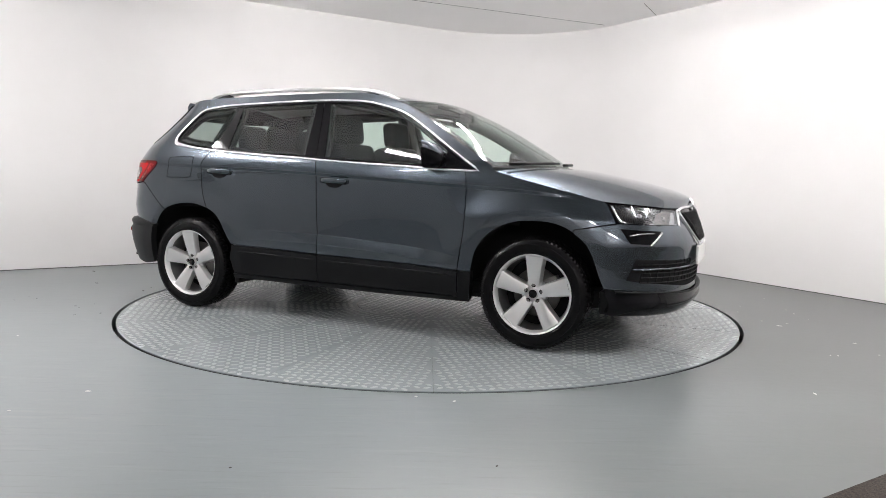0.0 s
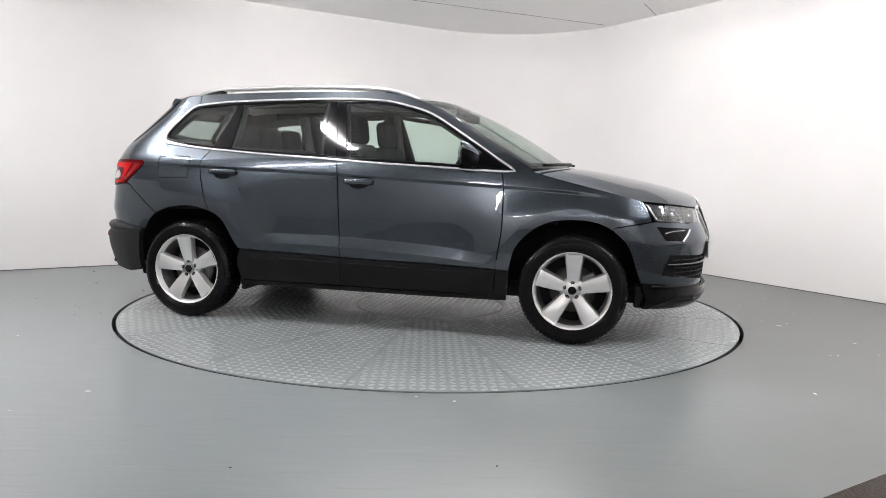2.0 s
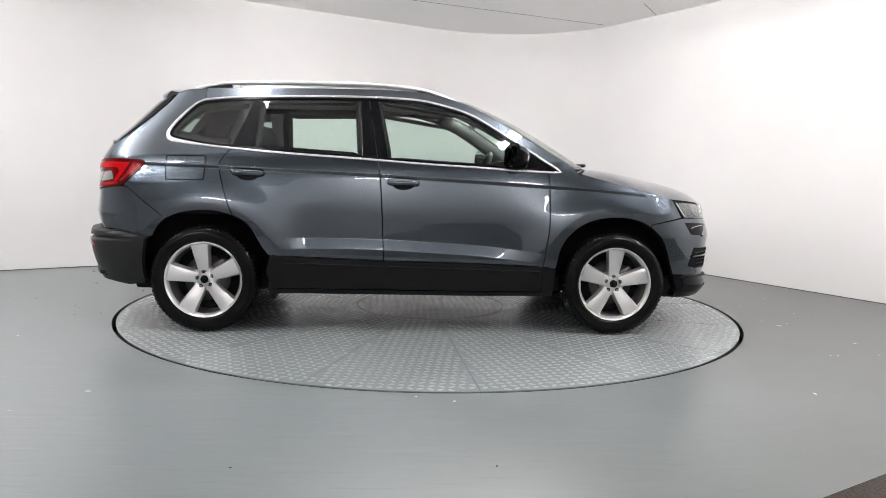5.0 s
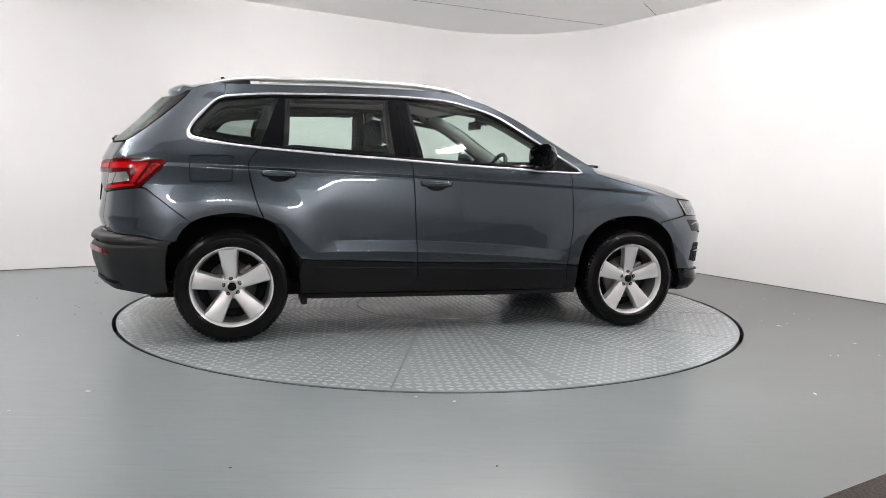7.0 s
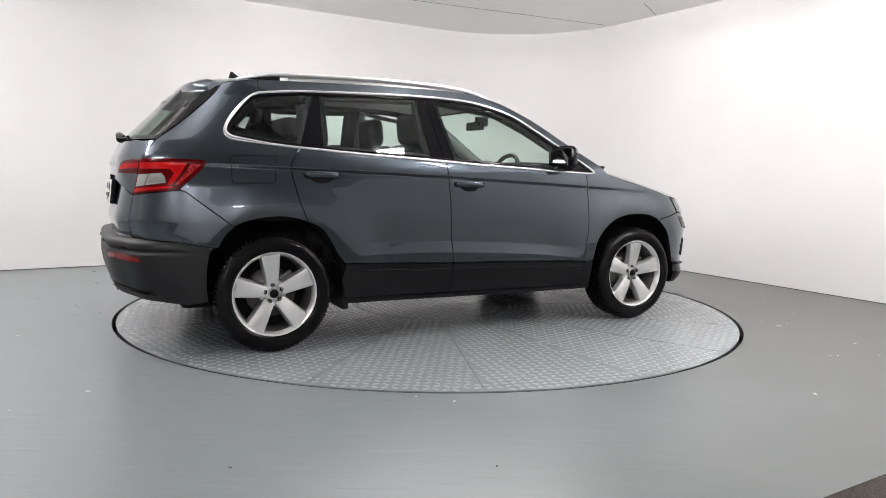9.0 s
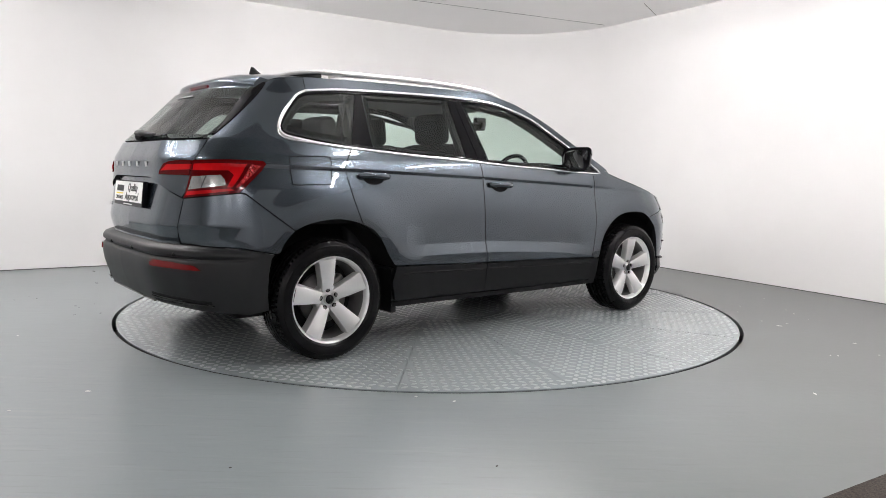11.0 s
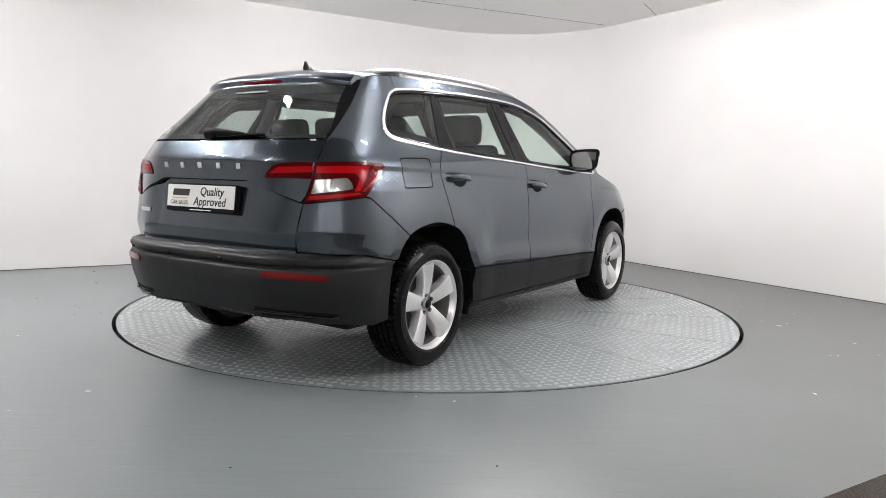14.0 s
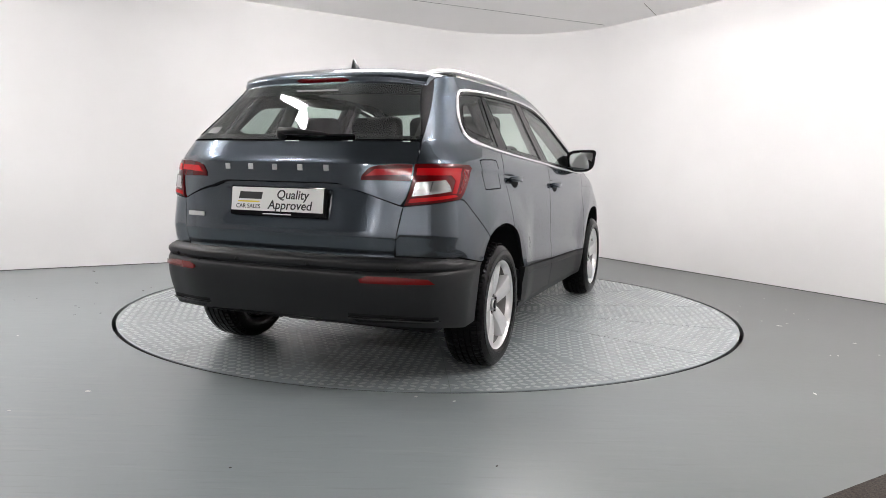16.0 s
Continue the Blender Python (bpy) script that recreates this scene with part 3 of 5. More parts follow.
# frame over the windows and windscreen pillar
poly = DLO_TOP + [(1.036, 1.078)] + [(s, roof_edge(s)) for s in np.linspace(1.03, -1.35, 70)]
skin("roof_frame", poly, side_map, PAINT, car, grid=0.019, mirror=True)
# windows
frame_line = BELT + DLO_REAR[1:] + DLO_TOP[1:]
def trim_width(f):
    """The chrome is broadest round the rear lower corner."""
    q = clean(frame_line)[min(int(f * len(clean(frame_line))), len(clean(frame_line)) - 1)]
    return 1.0 + 0.9 * smooth(-1.3, -1.58, q[0]) * (1 - smooth(1.33, 1.46, q[1]))


ribbon("window_trim", frame_line, side_map, -0.0145, CHROME, car, 0.003, 0.005, True, "bright chrome window surround", True, trim_width)
ribbon("window_seal", frame_line, side_map, 0.014, GLOSS, car, 0.0, 0.001, True, "", True)
skin("side_window", [belt_at(-0.163), belt_at(0.2), belt_at(0.55)] + near(BELT, 0.9, 0.6)[::-1] + DLO_TOP[::-1][1:-29] + [dlo_at(-0.2), dlo_at(-0.244)], side_map, GLASS, front_door, "green-tinted door window", -0.006, 0.003, 0.06, 0.002, True)
skin("side_window", [belt_at(-1.016), belt_at(-0.7), belt_at(-0.332), dlo_at(-0.354), dlo_at(-0.6), dlo_at(-0.995)], side_map, GLASS, rear_door, "green-tinted door window", -0.006, 0.003, 0.06, 0.002, True)
skin("quarter_window", near(BELT, -1.16, -1.56)[::-1] + [belt_at(-1.154), dlo_at(-1.03)] + near(DLO_TOP, -1.05, -1.45)[::-1] + DLO_REAR[::-1], side_map, REARGLASS, car, "dark-tinted rear quarter window", -0.006, 0.003, 0.06, 0.002, True)
skin("pillar_cover", [belt_at(-0.332), belt_at(-0.235), dlo_at(-0.298), dlo_at(-0.354)], side_map, GLOSS, rear_door, "gloss black pillar cover", -0.002, 0.02, 0.05, 0.002, True)
skin("pillar_cover", [belt_at(-0.235), belt_at(-0.163), dlo_at(-0.244), dlo_at(-0.298)], side_map, GLOSS, front_door, "gloss black pillar cover", -0.002, 0.02, 0.05, 0.002, True)
skin("pillar_cover", [belt_at(-1.154), belt_at(-1.016), dlo_at(-0.995), dlo_at(-1.027)], side_map, GLOSS, car, "gloss black pillar cover", -0.002, 0.02, 0.05, 0.0, True)
skin("corner_cover", [belt_at(0.70), belt_at(0.92), (0.806, 1.136), (0.725, 1.188)], side_map, GLOSS, front_door, "black mirror mount", -0.003, 0.01, 0.05, 0.0, True)
# inner frames round the panes
for name, outline, width in (("inner_frame", [belt_at(-0.163), belt_at(0.2), belt_at(0.55), belt_at(0.88)] + DLO_TOP[::-1][1:-29] + [dlo_at(-0.244)], 0.022),
                             ("inner_frame", [belt_at(-1.016), belt_at(-0.7), belt_at(-0.332), dlo_at(-0.354), dlo_at(-0.6), dlo_at(-0.995)], 0.034),
                             ("inner_frame", near(BELT, -1.16, -1.56)[::-1] + [belt_at(-1.154), dlo_at(-1.03)] + near(DLO_TOP, -1.05, -1.45)[::-1] + DLO_REAR[::-1], 0.055)):
    ribbon(name, dense(clean(outline), 0.06), side_map, width, TRIMGREY, car, -0.035, 0.004, True, "dark grey inner window frame", True)
# fuel flap
ribbon("fuel_flap_joint", catmull([(-1.565, 1.09), (-1.55, 1.11), (-1.44, 1.115), (-1.318, 1.114), (-1.304, 1.09), (-1.31, 0.985), (-1.325, 0.963), (-1.44, 0.96), (-1.548, 0.959), (-1.562, 0.98)], 4, True), side_map, 0.0055, DARK, quarter[0], 0.0003, 0.0003, True)
# roof, windscreen, bonnet
patch("roof_skin", roof, 36, 40, PAINT, car)
patch("headlining", roof, 16, 16, LINER, car, "grey fabric headlining", -0.95, 0.95, 0.02, 0.97, -0.045)
patch("windscreen", windscreen, 28, 18, GLASS, car, "clear windscreen", -0.965, 0.965, 0.02, 0.98, 0.001)
for a, b, c, d in ((-1, -0.93, 0, 1), (0.93, 1, 0, 1), (-1, 1, 0, 0.07), (-1, 1, 0.93, 1)):
    patch("windscreen_border", windscreen, 24 if b - a > 1 else 4, 16 if d - c > 0.5 else 3, GLOSS, car, "", a, b, c, d, -0.002)
patch("bonnet", hood, 44, 44, PAINT, car)


# ---- tail ----
hatch_edge = [(q[0] - S_REAR, q[1]) for q in HATCH]          # from the top down
low_edge = [q for q in hatch_edge if q[1] <= 1.184]
ridge = [(h, recess_line(h)) for h in np.linspace(0.634, 0, 24)]
tailgate = skin("tailgate", sym([(0, 1.178), (0.4, 1.18), (0.782, 1.183)] + [q for q in low_edge[1:] if q[1] > 0.893] + ridge), rear_map, PAINT, car, "", 0.0, 0.05, 0.02, 0.0025)
skin("plate_panel", sym([(h, z - 0.002) for h, z in ridge[::-1]] + [q for q in low_edge if q[1] < 0.885] + [(0.3, 0.648), (0, 0.648)]), recess_map, PAINT, tailgate, "", 0.0, 0.016, 0.02, 0.0015)
high_edge = [q for q in hatch_edge if 1.19 <= q[1] <= 1.47]
skin("rear_window", sym([(0, 1.482), (0.6, 1.478), (0.93, 1.474)] + high_edge + [(0.778, 1.19), (0.4, 1.186), (0, 1.184)]), rear_map, REARGLASS, tailgate, "dark-tinted heated rear window", 0.0, 0.004, 0.05, 0.002)
for e in (1, -1):
    strip = [(e * a, z) for a, z in high_edge] + [(e * (a - 0.05), z) for a, z in high_edge[::-1]]
    skin("window_border", strip, rear_map, GLOSS, tailgate, "gloss black window border", -0.004, 0.004, 0.04)
skin("window_border", sym([(0, 1.482), (0.6, 1.478), (0.93, 1.474), (0.94, 1.43), (0.5, 1.425), (0, 1.42)]), rear_map, GLOSS, tailgate, "gloss black window border", -0.004, 0.004, 0.05)
skin("window_border", sym([(0, 1.215), (0.5, 1.215), (0.755, 1.212), (0.765, 1.192), (0.4, 1.188), (0, 1.186)]), rear_map, GLOSS, tailgate, "gloss black window border", -0.004, 0.004, 0.05)


def spoiler_pt(u, k):
    """Across the roof's end: from the roof over the lip, down the rear face and back under it."""
    w = abs(u) ** 4
    if k == 0:
        return roof(-u, 0.0) + Vector((0.004, 0, 0.001))
    prof = ((-1.62, 1.568), (-1.662, 1.556), (-1.69, 1.545), (-1.706, 1.536), (-1.713, 1.526), (-1.714, 1.514), (-1.71, 1.495), (-1.712, 1.486), (-1.725, 1.478), (-1.66, 1.46))
    x, z = prof[k - 1]
    back = (x + 1.57) / 0.15
    return Vector((x - 0.1 * w * back, -u * (0.562 + 0.012 * back * w), z - (0.036 if k < 5 else 0.03 if k < 7 else 0.012) * w - 0.006 * u * u * (1 - w)))


NS = 11
verts = [spoiler_pt(math.sin(math.pi / 2 * (-1 + 2 * i / 44)), k) for i in range(45) for k in range(NS)]
faces = [(NS * i + k, NS * i + k + 1, NS * i + NS + 1 + k, NS * i + NS + k) for i in range(44) for k in range(NS - 1)] + [tuple(range(NS)), tuple(range(45 * NS - 1, 44 * NS - 1, -1))]
spoiler = mesh_part("spoiler", verts, faces, PAINT, tailgate, "", True)
for f in spoiler.data.polygons[-2:]:
    f.use_smooth = False
spoiler.data.set_sharp_from_angle(angle=0.9)
bm = bmesh.new()
tube(bm, [spoiler_pt(u, 6) * 0.55 + spoiler_pt(u, 7) * 0.45 + Vector((0.003, 0, 0)) for u in np.linspace(-0.28, 0.28, 12)], [0.007] + [0.0135] * 10 + [0.007], 10, 0.45, (1, 0, 0))
part("brake_light", bm, REDDARK, tailgate, "dark red high brake light", True)
for e in (-1, 1):
    fin = [(e * a, z) for a, z in hatch_edge if 1.2 <= z <= 1.51]
    strip = fin + [(e * (abs(a) - 0.016 - 0.11 * smooth(1.2, 1.47, z)), z) for a, z in fin[::-1]]
    skin("side_fin", strip, rear_map, GLOSS, tailgate, "gloss black fin beside the rear window", 0.004, 0.02, 0.02)
# lamps
hl = [(0.452, 1.0), (0.46, 1.022), (0.5, 1.058), (0.545, 1.07), (0.64, 1.078), (0.715, 1.076), (0.69, 0.999), (0.6, 1.0)]
for e in (1, -1):
    o = [(e * a, b) for a, b in hl]
    lamp = skin("tail_lamp_inner", o, rear_map, REDDARK, tailgate, "red inner tail lamp on the tailgate", 0.006, 0.02, 0.02, 0.001)
    skin("light_band", [(e * a, b) for a, b in ((0.48, 1.02), (0.53, 1.052), (0.709, 1.057), (0.7, 1.03), (0.6, 1.026))], rear_map, REDLENS, lamp, "bright red light band", 0.009, 0.01, 0.02)
ol = [(-2.108, 1.078), (-1.9, 1.084), (-1.722, 1.08), (-1.705, 1.064), (-1.738, 1.025), (-1.865, 0.919), (-2.02, 0.903), (-2.18, 0.887), (-2.136, 0.997)]
lamps = skin("tail_lamp", ol, side_map, REDDARK, car, "red wedge-shaped tail lamp with clear indicator", 0.006, 0.03, 0.02, 0.001, True)
skin("light_band", [(-2.10, 1.058), (-1.95, 1.063), (-1.815, 1.063), (-1.85, 1.01), (-1.90, 0.945), (-1.93, 0.945), (-1.89, 1.005), (-1.915, 1.028), (-2.11, 1.026)], side_map, REDLENS, lamps, "bright red light band", 0.009, 0.012, 0.02, 0, True)
skin("light_wedge", [(-1.79, 1.062), (-1.735, 1.055), (-1.78, 1.015), (-1.865, 0.945), (-1.885, 0.945), (-1.835, 1.0)], side_map, FACET, lamps, "faceted red reflector", 0.008, 0.012, 0.012, 0, True)
skin("light_foot", [(-2.16, 0.90), (-2.0, 0.917), (-1.89, 0.93), (-1.91, 0.94), (-2.15, 0.92)], side_map, REDLENS, lamps, "bright red lower light band", 0.008, 0.012, 0.012, 0, True)
clear = skin("indicator", [(-2.117, 0.995), (-1.96, 1.006), (-1.94, 0.985), (-1.935, 0.955), (-2.143, 0.93)], side_map, CLEAR, lamps, "clear indicator lens", 0.008, 0.012, 0.015, 0, True)
for dz in (-0.012, 0.004, 0.02):
    ribbon("indicator_bar", [(-2.13, 0.952 + dz), (-1.945, 0.967 + dz)], side_map, 0.005, LAMPDARK, lamps, 0.008, 0.002, mirror=True)
ribbon("indicator_bar", [(-2.06, 0.94), (-2.03, 1.0)], side_map, 0.006, LAMPDARK, lamps, 0.008, 0.002, mirror=True)
for k in range(5):
    ribbon("facet_rib", [(-1.785 - 0.02 * k, 1.055 - 0.02 * k), (-1.765 - 0.022 * k, 1.03 - 0.018 * k)], side_map, 0.004, REDDARK, lamps, 0.008, 0.002, mirror=True)
# painted bumper corners and black bumper
poly = [(-2.228, 0.654), (-2.222, 0.721), (-2.184, 0.884), (-2.02, 0.901), (-1.865, 0.917), (-1.829, 0.912), (-1.552, 0.722)] + [q for q in ARCH_R[::-1] if -1.66 < q[0] < -1.552 and q[1] > 0.6] + [(-1.676, 0.606), (-1.88, 0.642), (-2.143, 0.653)]
skin("bumper_corner", poly, side_map, PAINT, car, "", 0.0, 0.02, 0.026, 0.0025, True)
half = [(0, 0.648), (0.6, 0.649), (0.68, 0.649), (0.945, 0.638), (1.149, 0.604), (1.15, 0.56), (1.14, 0.504), (1.125, 0.40), (1.12, 0.315), (1.0, 0.30), (0.85, 0.317), (0.456, 0.34), (0.224, 0.35), (0, 0.352)]
bumper = skin("rear_bumper", sym(half), rear_map, BUMPER, car, "black plastic rear bumper", 0.004, 0.05, 0.014, 0.0)
ribbon("bumper_groove", [(-0.455, 0.578), (0, 0.584), (0.455, 0.578)], rear_map, 0.004, DARK, bumper, 0.004, 0.001)
for e in (1, -1):
    refl = skin("reflector", [(e * a, b) for a, b in ((0.474, 0.538), (0.464, 0.554), (0.5, 0.568), (0.64, 0.566), (0.776, 0.557), (0.809, 0.534), (0.64, 0.535))], rear_map, REDMID, bumper, "red rear reflector", 0.012, 0.02, 0.03)
    bm = bmesh.new()
    bmesh.ops.create_uvsphere(bm, u_segments=10, v_segments=6, radius=0.011, matrix=Matrix.Translation(rear_map(e * 0.64, 0.604)))
    part("parking_sensor", bm, BLACK, bumper, "", True)
    bm = bmesh.new()
    bmesh.ops.create_uvsphere(bm, u_segments=10, v_segments=6, radius=0.011, matrix=Matrix.Translation(rear_map(e * 0.2, 0.606)))
    part("parking_sensor", bm, BLACK, bumper, "", True)
    slot = [(e * a, z) for a, z in ((0.40, 0.392), (0.6, 0.386), (0.83, 0.374))]
    ribbon("bumper_slot", catmull(slot[::-1] if e > 0 else slot, 8), rear_map, 0.016, DARK, bumper, 0.0045, 0.001)
    slot = [(e * a, z - 0.017) for a, z in ((0.40, 0.392), (0.6, 0.386), (0.83, 0.374))]
    ribbon("slot_lip", catmull(slot[::-1] if e > 0 else slot, 8), rear_map, 0.009, BUMPER, bumper, 0.005, 0.01)
    skin("diffuser_blade", [(e * a, b) for a, b in ((0.40, 0.375), (0.78, 0.362), (0.84, 0.352), (0.45, 0.352))], rear_map, GLOSS, bumper, "gloss black slot trim", 0.012, 0.03, 0.03)
ribbon("diffuser_trim", [(0.40, 0.345), (0, 0.352), (-0.40, 0.345)], rear_map, 0.01, GLOSS, bumper, 0.006, 0.004)

# number plate with its holder
PL = pose(-2.118, -0.003, 0.897, 0, 0, 0) @ Matrix(((0, 0, -1, 0), (-1, 0, 0, 0), (0, 1, 0, 0), (0, 0, 0, 1))) @ pose(0, 0, 0, -6, 0, 0)
bm = bmesh.new()
box(bm, -0.266, 0.266, -0.078, 0.063, -0.022, 0.004, 0.006)
holder = part("plate_holder", bm, GLOSS, tailgate, "black plate holder")
holder.matrix_basis = PL
bm = bmesh.new()
box(bm, -0.258, 0.258, -0.056, 0.056, 0.004, 0.0065, 0.001)
board = part("plate", bm, WHITE, holder, "white dealer plate with black lettering")


def words(text, x, y, size, material, parent, shear=0.0, bold=0.0):
    cu = bpy.data.curves.new("lettering", "FONT")
    cu.body, cu.size, cu.shear, cu.extrude, cu.offset, cu.align_x, cu.align_y = text, size, shear, 0.0006, bold, "CENTER", "CENTER"
    cu.resolution_u = 3
    tmp = bpy.data.objects.new("tmp", cu)
    me = bpy.data.meshes.new_from_object(tmp)
    bpy.data.objects.remove(tmp)
    me.materials.clear()
    me.materials.append(material)
    ob = new("lettering", me)
    ob.parent = parent
    ob.location = (x, y, 0.0072)
    return ob


def bar(name, x0, x1, y0, y1, material, parent, z0=0.0066, z1=0.0078, shear=0.0):
    bm = bmesh.new()
    vs = box(bm, x0, x1, y0, y1, z0, z1)
    for v in vs:
        v.co.x += shear * (v.co.y - y0)
    return part(name, bm, material, parent)


words("Quality", 0.088, 0.023, 0.06, INK, holder, 0.15, 0.0006)
words("Approved", 0.075, -0.027, 0.06, INK, holder, 0.15, 0.0006)
words("CAR SALES", -0.16, -0.036, 0.029, INK, holder, 0, 0.0002)
bar("logo_bar", -0.215, -0.085, 0.0, 0.034, INK, holder, shear=0.2)
bar("logo_line", -0.22, -0.095, -0.016, -0.009, YELLOW, holder)
bar("holder_text_bar", -0.075, 0.085, -0.0715, -0.0665, LAMPBODY, holder, 0.0041, 0.0048)
# badge bars where the tailgate carries a name
for y in (0.315, 0.168, 0.02, -0.128, -0.275):
    bm = bmesh.new()
    box(bm, -0.006, 0.0, -0.013, 0.013, -0.014, 0.014, 0.002)
    b = part("badge_bar", bm, SATIN, tailgate, "small silver badge bar")
    b.matrix_basis = Matrix.Translation(rear_map(-y, 1.053)) @ pose(-0.001, 0, 0, 0, -6, 0)
bm = bmesh.new()
box(bm, -0.005, 0.0, -0.06, 0.06, -0.011, 0.011, 0.002)
b = part("badge_bar", bm, SATIN, tailgate, "small silver badge bar")
b.matrix_basis = Matrix.Translation(rear_map(-0.512, 0.812)) @ pose(-0.001, 0, 0, 0, 0, -12)
bm = bmesh.new()
box(bm, -0.002, 0.0, -0.12, 0.12, -0.005, 0.005)
b = part("window_text_bar", bm, LINER, tailgate, "small white lettering strip")
b.matrix_basis = Matrix.Translation(rear_map(0.04, 1.44)) @ pose(-0.003, 0, 0, 0, 43, 0)
bm = bmesh.new()
box(bm, -0.002, 0.0, -0.05, 0.05, -0.02, 0.02)
b = part("window_sticker", bm, LINER, tailgate, "small pale sticker")
b.matrix_basis = Matrix.Translation(rear_map(-0.62, 1.235)) @ pose(-0.002, 0, 0, 0, 43, -22)
# rear wiper
bm = bmesh.new()
tube(bm, [rear_map(-0.03, 1.215) + Vector((-0.035, 0, 0.008)), rear_map(0.06, 1.218) + Vector((-0.036, 0, 0.006)), rear_map(0.24, 1.212) + Vector((-0.024, 0, 0.0)), rear_map(0.27, 1.21) + Vector((-0.018, 0, 0))], [0.02, 0.017, 0.009, 0.007], 8)
wiper = part("rear_wiper", bm, BLACK, tailgate, "black rear wiper", True)
bm = bmesh.new()
tube(bm, [rear_map(h, 1.206) + Vector((-0.012, 0, 0)) for h in np.linspace(0.0, 0.43, 8)], 0.007, 6)
part("wiper_blade", bm, RUBBER, wiper, "", True)
bm = bmesh.new()
bmesh.ops.create_uvsphere(bm, u_segments=12, v_segments=8, radius=0.026, matrix=Matrix.Translation(rear_map(-0.02, 1.205) + Vector((-0.016, 0, 0))))
part("wiper_hub", bm, BLACK, wiper, "", True)

# ---- nose ----
nose_side = [(S_FRONT - a, b) for a, b in [q for q in ARCH_F if q[0] >= 1.561]]
half = [(0, 0.86), (0.2, 0.858), (0.42, 0.85), (0.45, 0.76), (0.7, 0.765), (0.93, 0.772), (S_FRONT - 1.69, 0.75), (S_FRONT - 1.562, 0.728)] + nose_side + [(1.0, 0.398), (0.46, 0.36), (0, 0.35)]
front_bumper = skin("front_bumper", sym([(a, b) for a, b in half]), front_map, PAINT, car, "", 0.0, 0.03, 0.026, 0.002)
half = [(0, 0.342), (0.3, 0.345), (0.46, 0.352), (1.01, 0.40), (1.0, 0.24), (0.714, 0.235), (0.3, 0.235), (0, 0.235)]
lip = skin("front_lip", sym(half), front_map, GLOSS, front_bumper, "gloss black lower lip", 0.003, 0.06, 0.03, 0.0)
ribbon("lip_trim", [(h, 0.332 + 0.045 * smooth(0.1, 1.0, abs(h))) for h in np.linspace(-0.95, 0.95, 40)], front_map, 0.012, BLACK, front_bumper, 0.006, 0.014)
ribbon("lip_slot", [(h, 0.292 - 0.008 * abs(h)) for h in np.linspace(-0.62, 0.62, 30)], front_map, 0.02, GLOSS, front_bumper, 0.003, 0.001)
half = [(0, 0.485), (0.24, 0.487), (0.32, 0.53), (0.40, 0.548), (0.845, 0.573), (0.884, 0.448), (0.354, 0.386), (0, 0.38)]
intake = skin("lower_grille", sym(half), front_map, DARK, front_bumper, "black lower grille", 0.002, 0.01, 0.03)
ribbon("grille_bar", [(h, 0.497 + 0.012 * abs(h)) for h in np.linspace(-0.86, 0.86, 40)], front_map, 0.014, PAINT, front_bumper, 0.002, 0.012)
for z in (0.415, 0.445, 0.472):
    ribbon("grille_bar", [(h, z + 0.02 * abs(h)) for h in np.linspace(-0.8, 0.8, 40)], front_map, 0.006, BLACK, intake, 0.002, 0.006)
ribbon("grille_bar", [(h, 0.53 + 0.008 * abs(h)) for h in np.linspace(0.40, 0.83, 14)], front_map, 0.005, BLACK, intake, 0.002, 0.006, mirror=True)
for k in range(30):
    h = -0.8 + k * 1.6 / 29
    top = 0.492 if abs(h) < 0.3 else 0.555
    ribbon("mesh_bar", [(h, 0.395 + 0.05 * abs(h)), (h + 0.012, top)], front_map, 0.006, BLACK, intake, 0.002, 0.005)
# grille
half = [(0, 0.845), (0.3, 0.846), (0.415, 0.838), (0.40, 0.81), (0.22, 0.66), (0.18, 0.64), (0, 0.636)]
grille = skin("grille", sym(half), front_map, GLOSS, car, "gloss black upper grille with chrome frame", 0.004, 0.02, 0.03)
ribbon("grille_frame", sym(half), front_map, -0.018, CHROME, grille, 0.004, 0.012, True, "chrome grille frame")
for k in range(19):
    h = -0.36 + k * 0.04
    ribbon("slat", [(h * 0.62, 0.655 if abs(h) < 0.3 else 0.655 + (abs(h) - 0.3) * 1.2), (h, 0.828)], front_map, 0.012, BLACK, grille, 0.004, 0.014)
bm = bmesh.new()
box(bm, 0, 0.015, -0.26, 0.26, -0.056, 0.056, 0.003)
b = part("front_plate", bm, WHITE, front_bumper, "blank white front plate")
b.matrix_basis = Matrix.Translation(front_map(0, 0.565)) @ pose(0.006, 0, 0)
bm = bmesh.new()
bmesh.ops.create_cone(bm, cap_ends=True, segments=24, radius1=0.045, radius2=0.04, depth=0.012)
b = part("bonnet_badge", bm, CHROME, grille, "round chrome badge", True)
b.matrix_basis = Matrix.Translation((2.118, 0, 0.872)) @ pose(0, 0, 0, 0, 65, 0)
# headlamps: bowl, reflectors, lens
hl = [(1.80, 0.884), (1.95, 0.874), (2.15, 0.858), (2.345, 0.846), (2.33, 0.80), (2.312, 0.752), (2.1, 0.757), (1.95, 0.765), (1.83, 0.774)]
headlamp = skin("headlamp", hl, side_map, LAMPDARK, car, "clear headlamp with dark bezel and silver reflectors", -0.006, 0.03, 0.02, 0.002, True)
skin("reflector_bowl", [(2.06, 0.772), (2.25, 0.766), (2.285, 0.832), (2.2, 0.842), (2.12, 0.83)], side_map, DISC, headlamp, "grey reflector bowl", -0.005, 0.01, 0.02, 0.0, True)
skin("reflector_wedge", [(2.2, 0.768), (2.26, 0.766), (2.292, 0.83), (2.262, 0.834)], side_map, REFLECT, headlamp, "bright reflector wedge", -0.0045, 0.01, 0.02, 0.0, True)
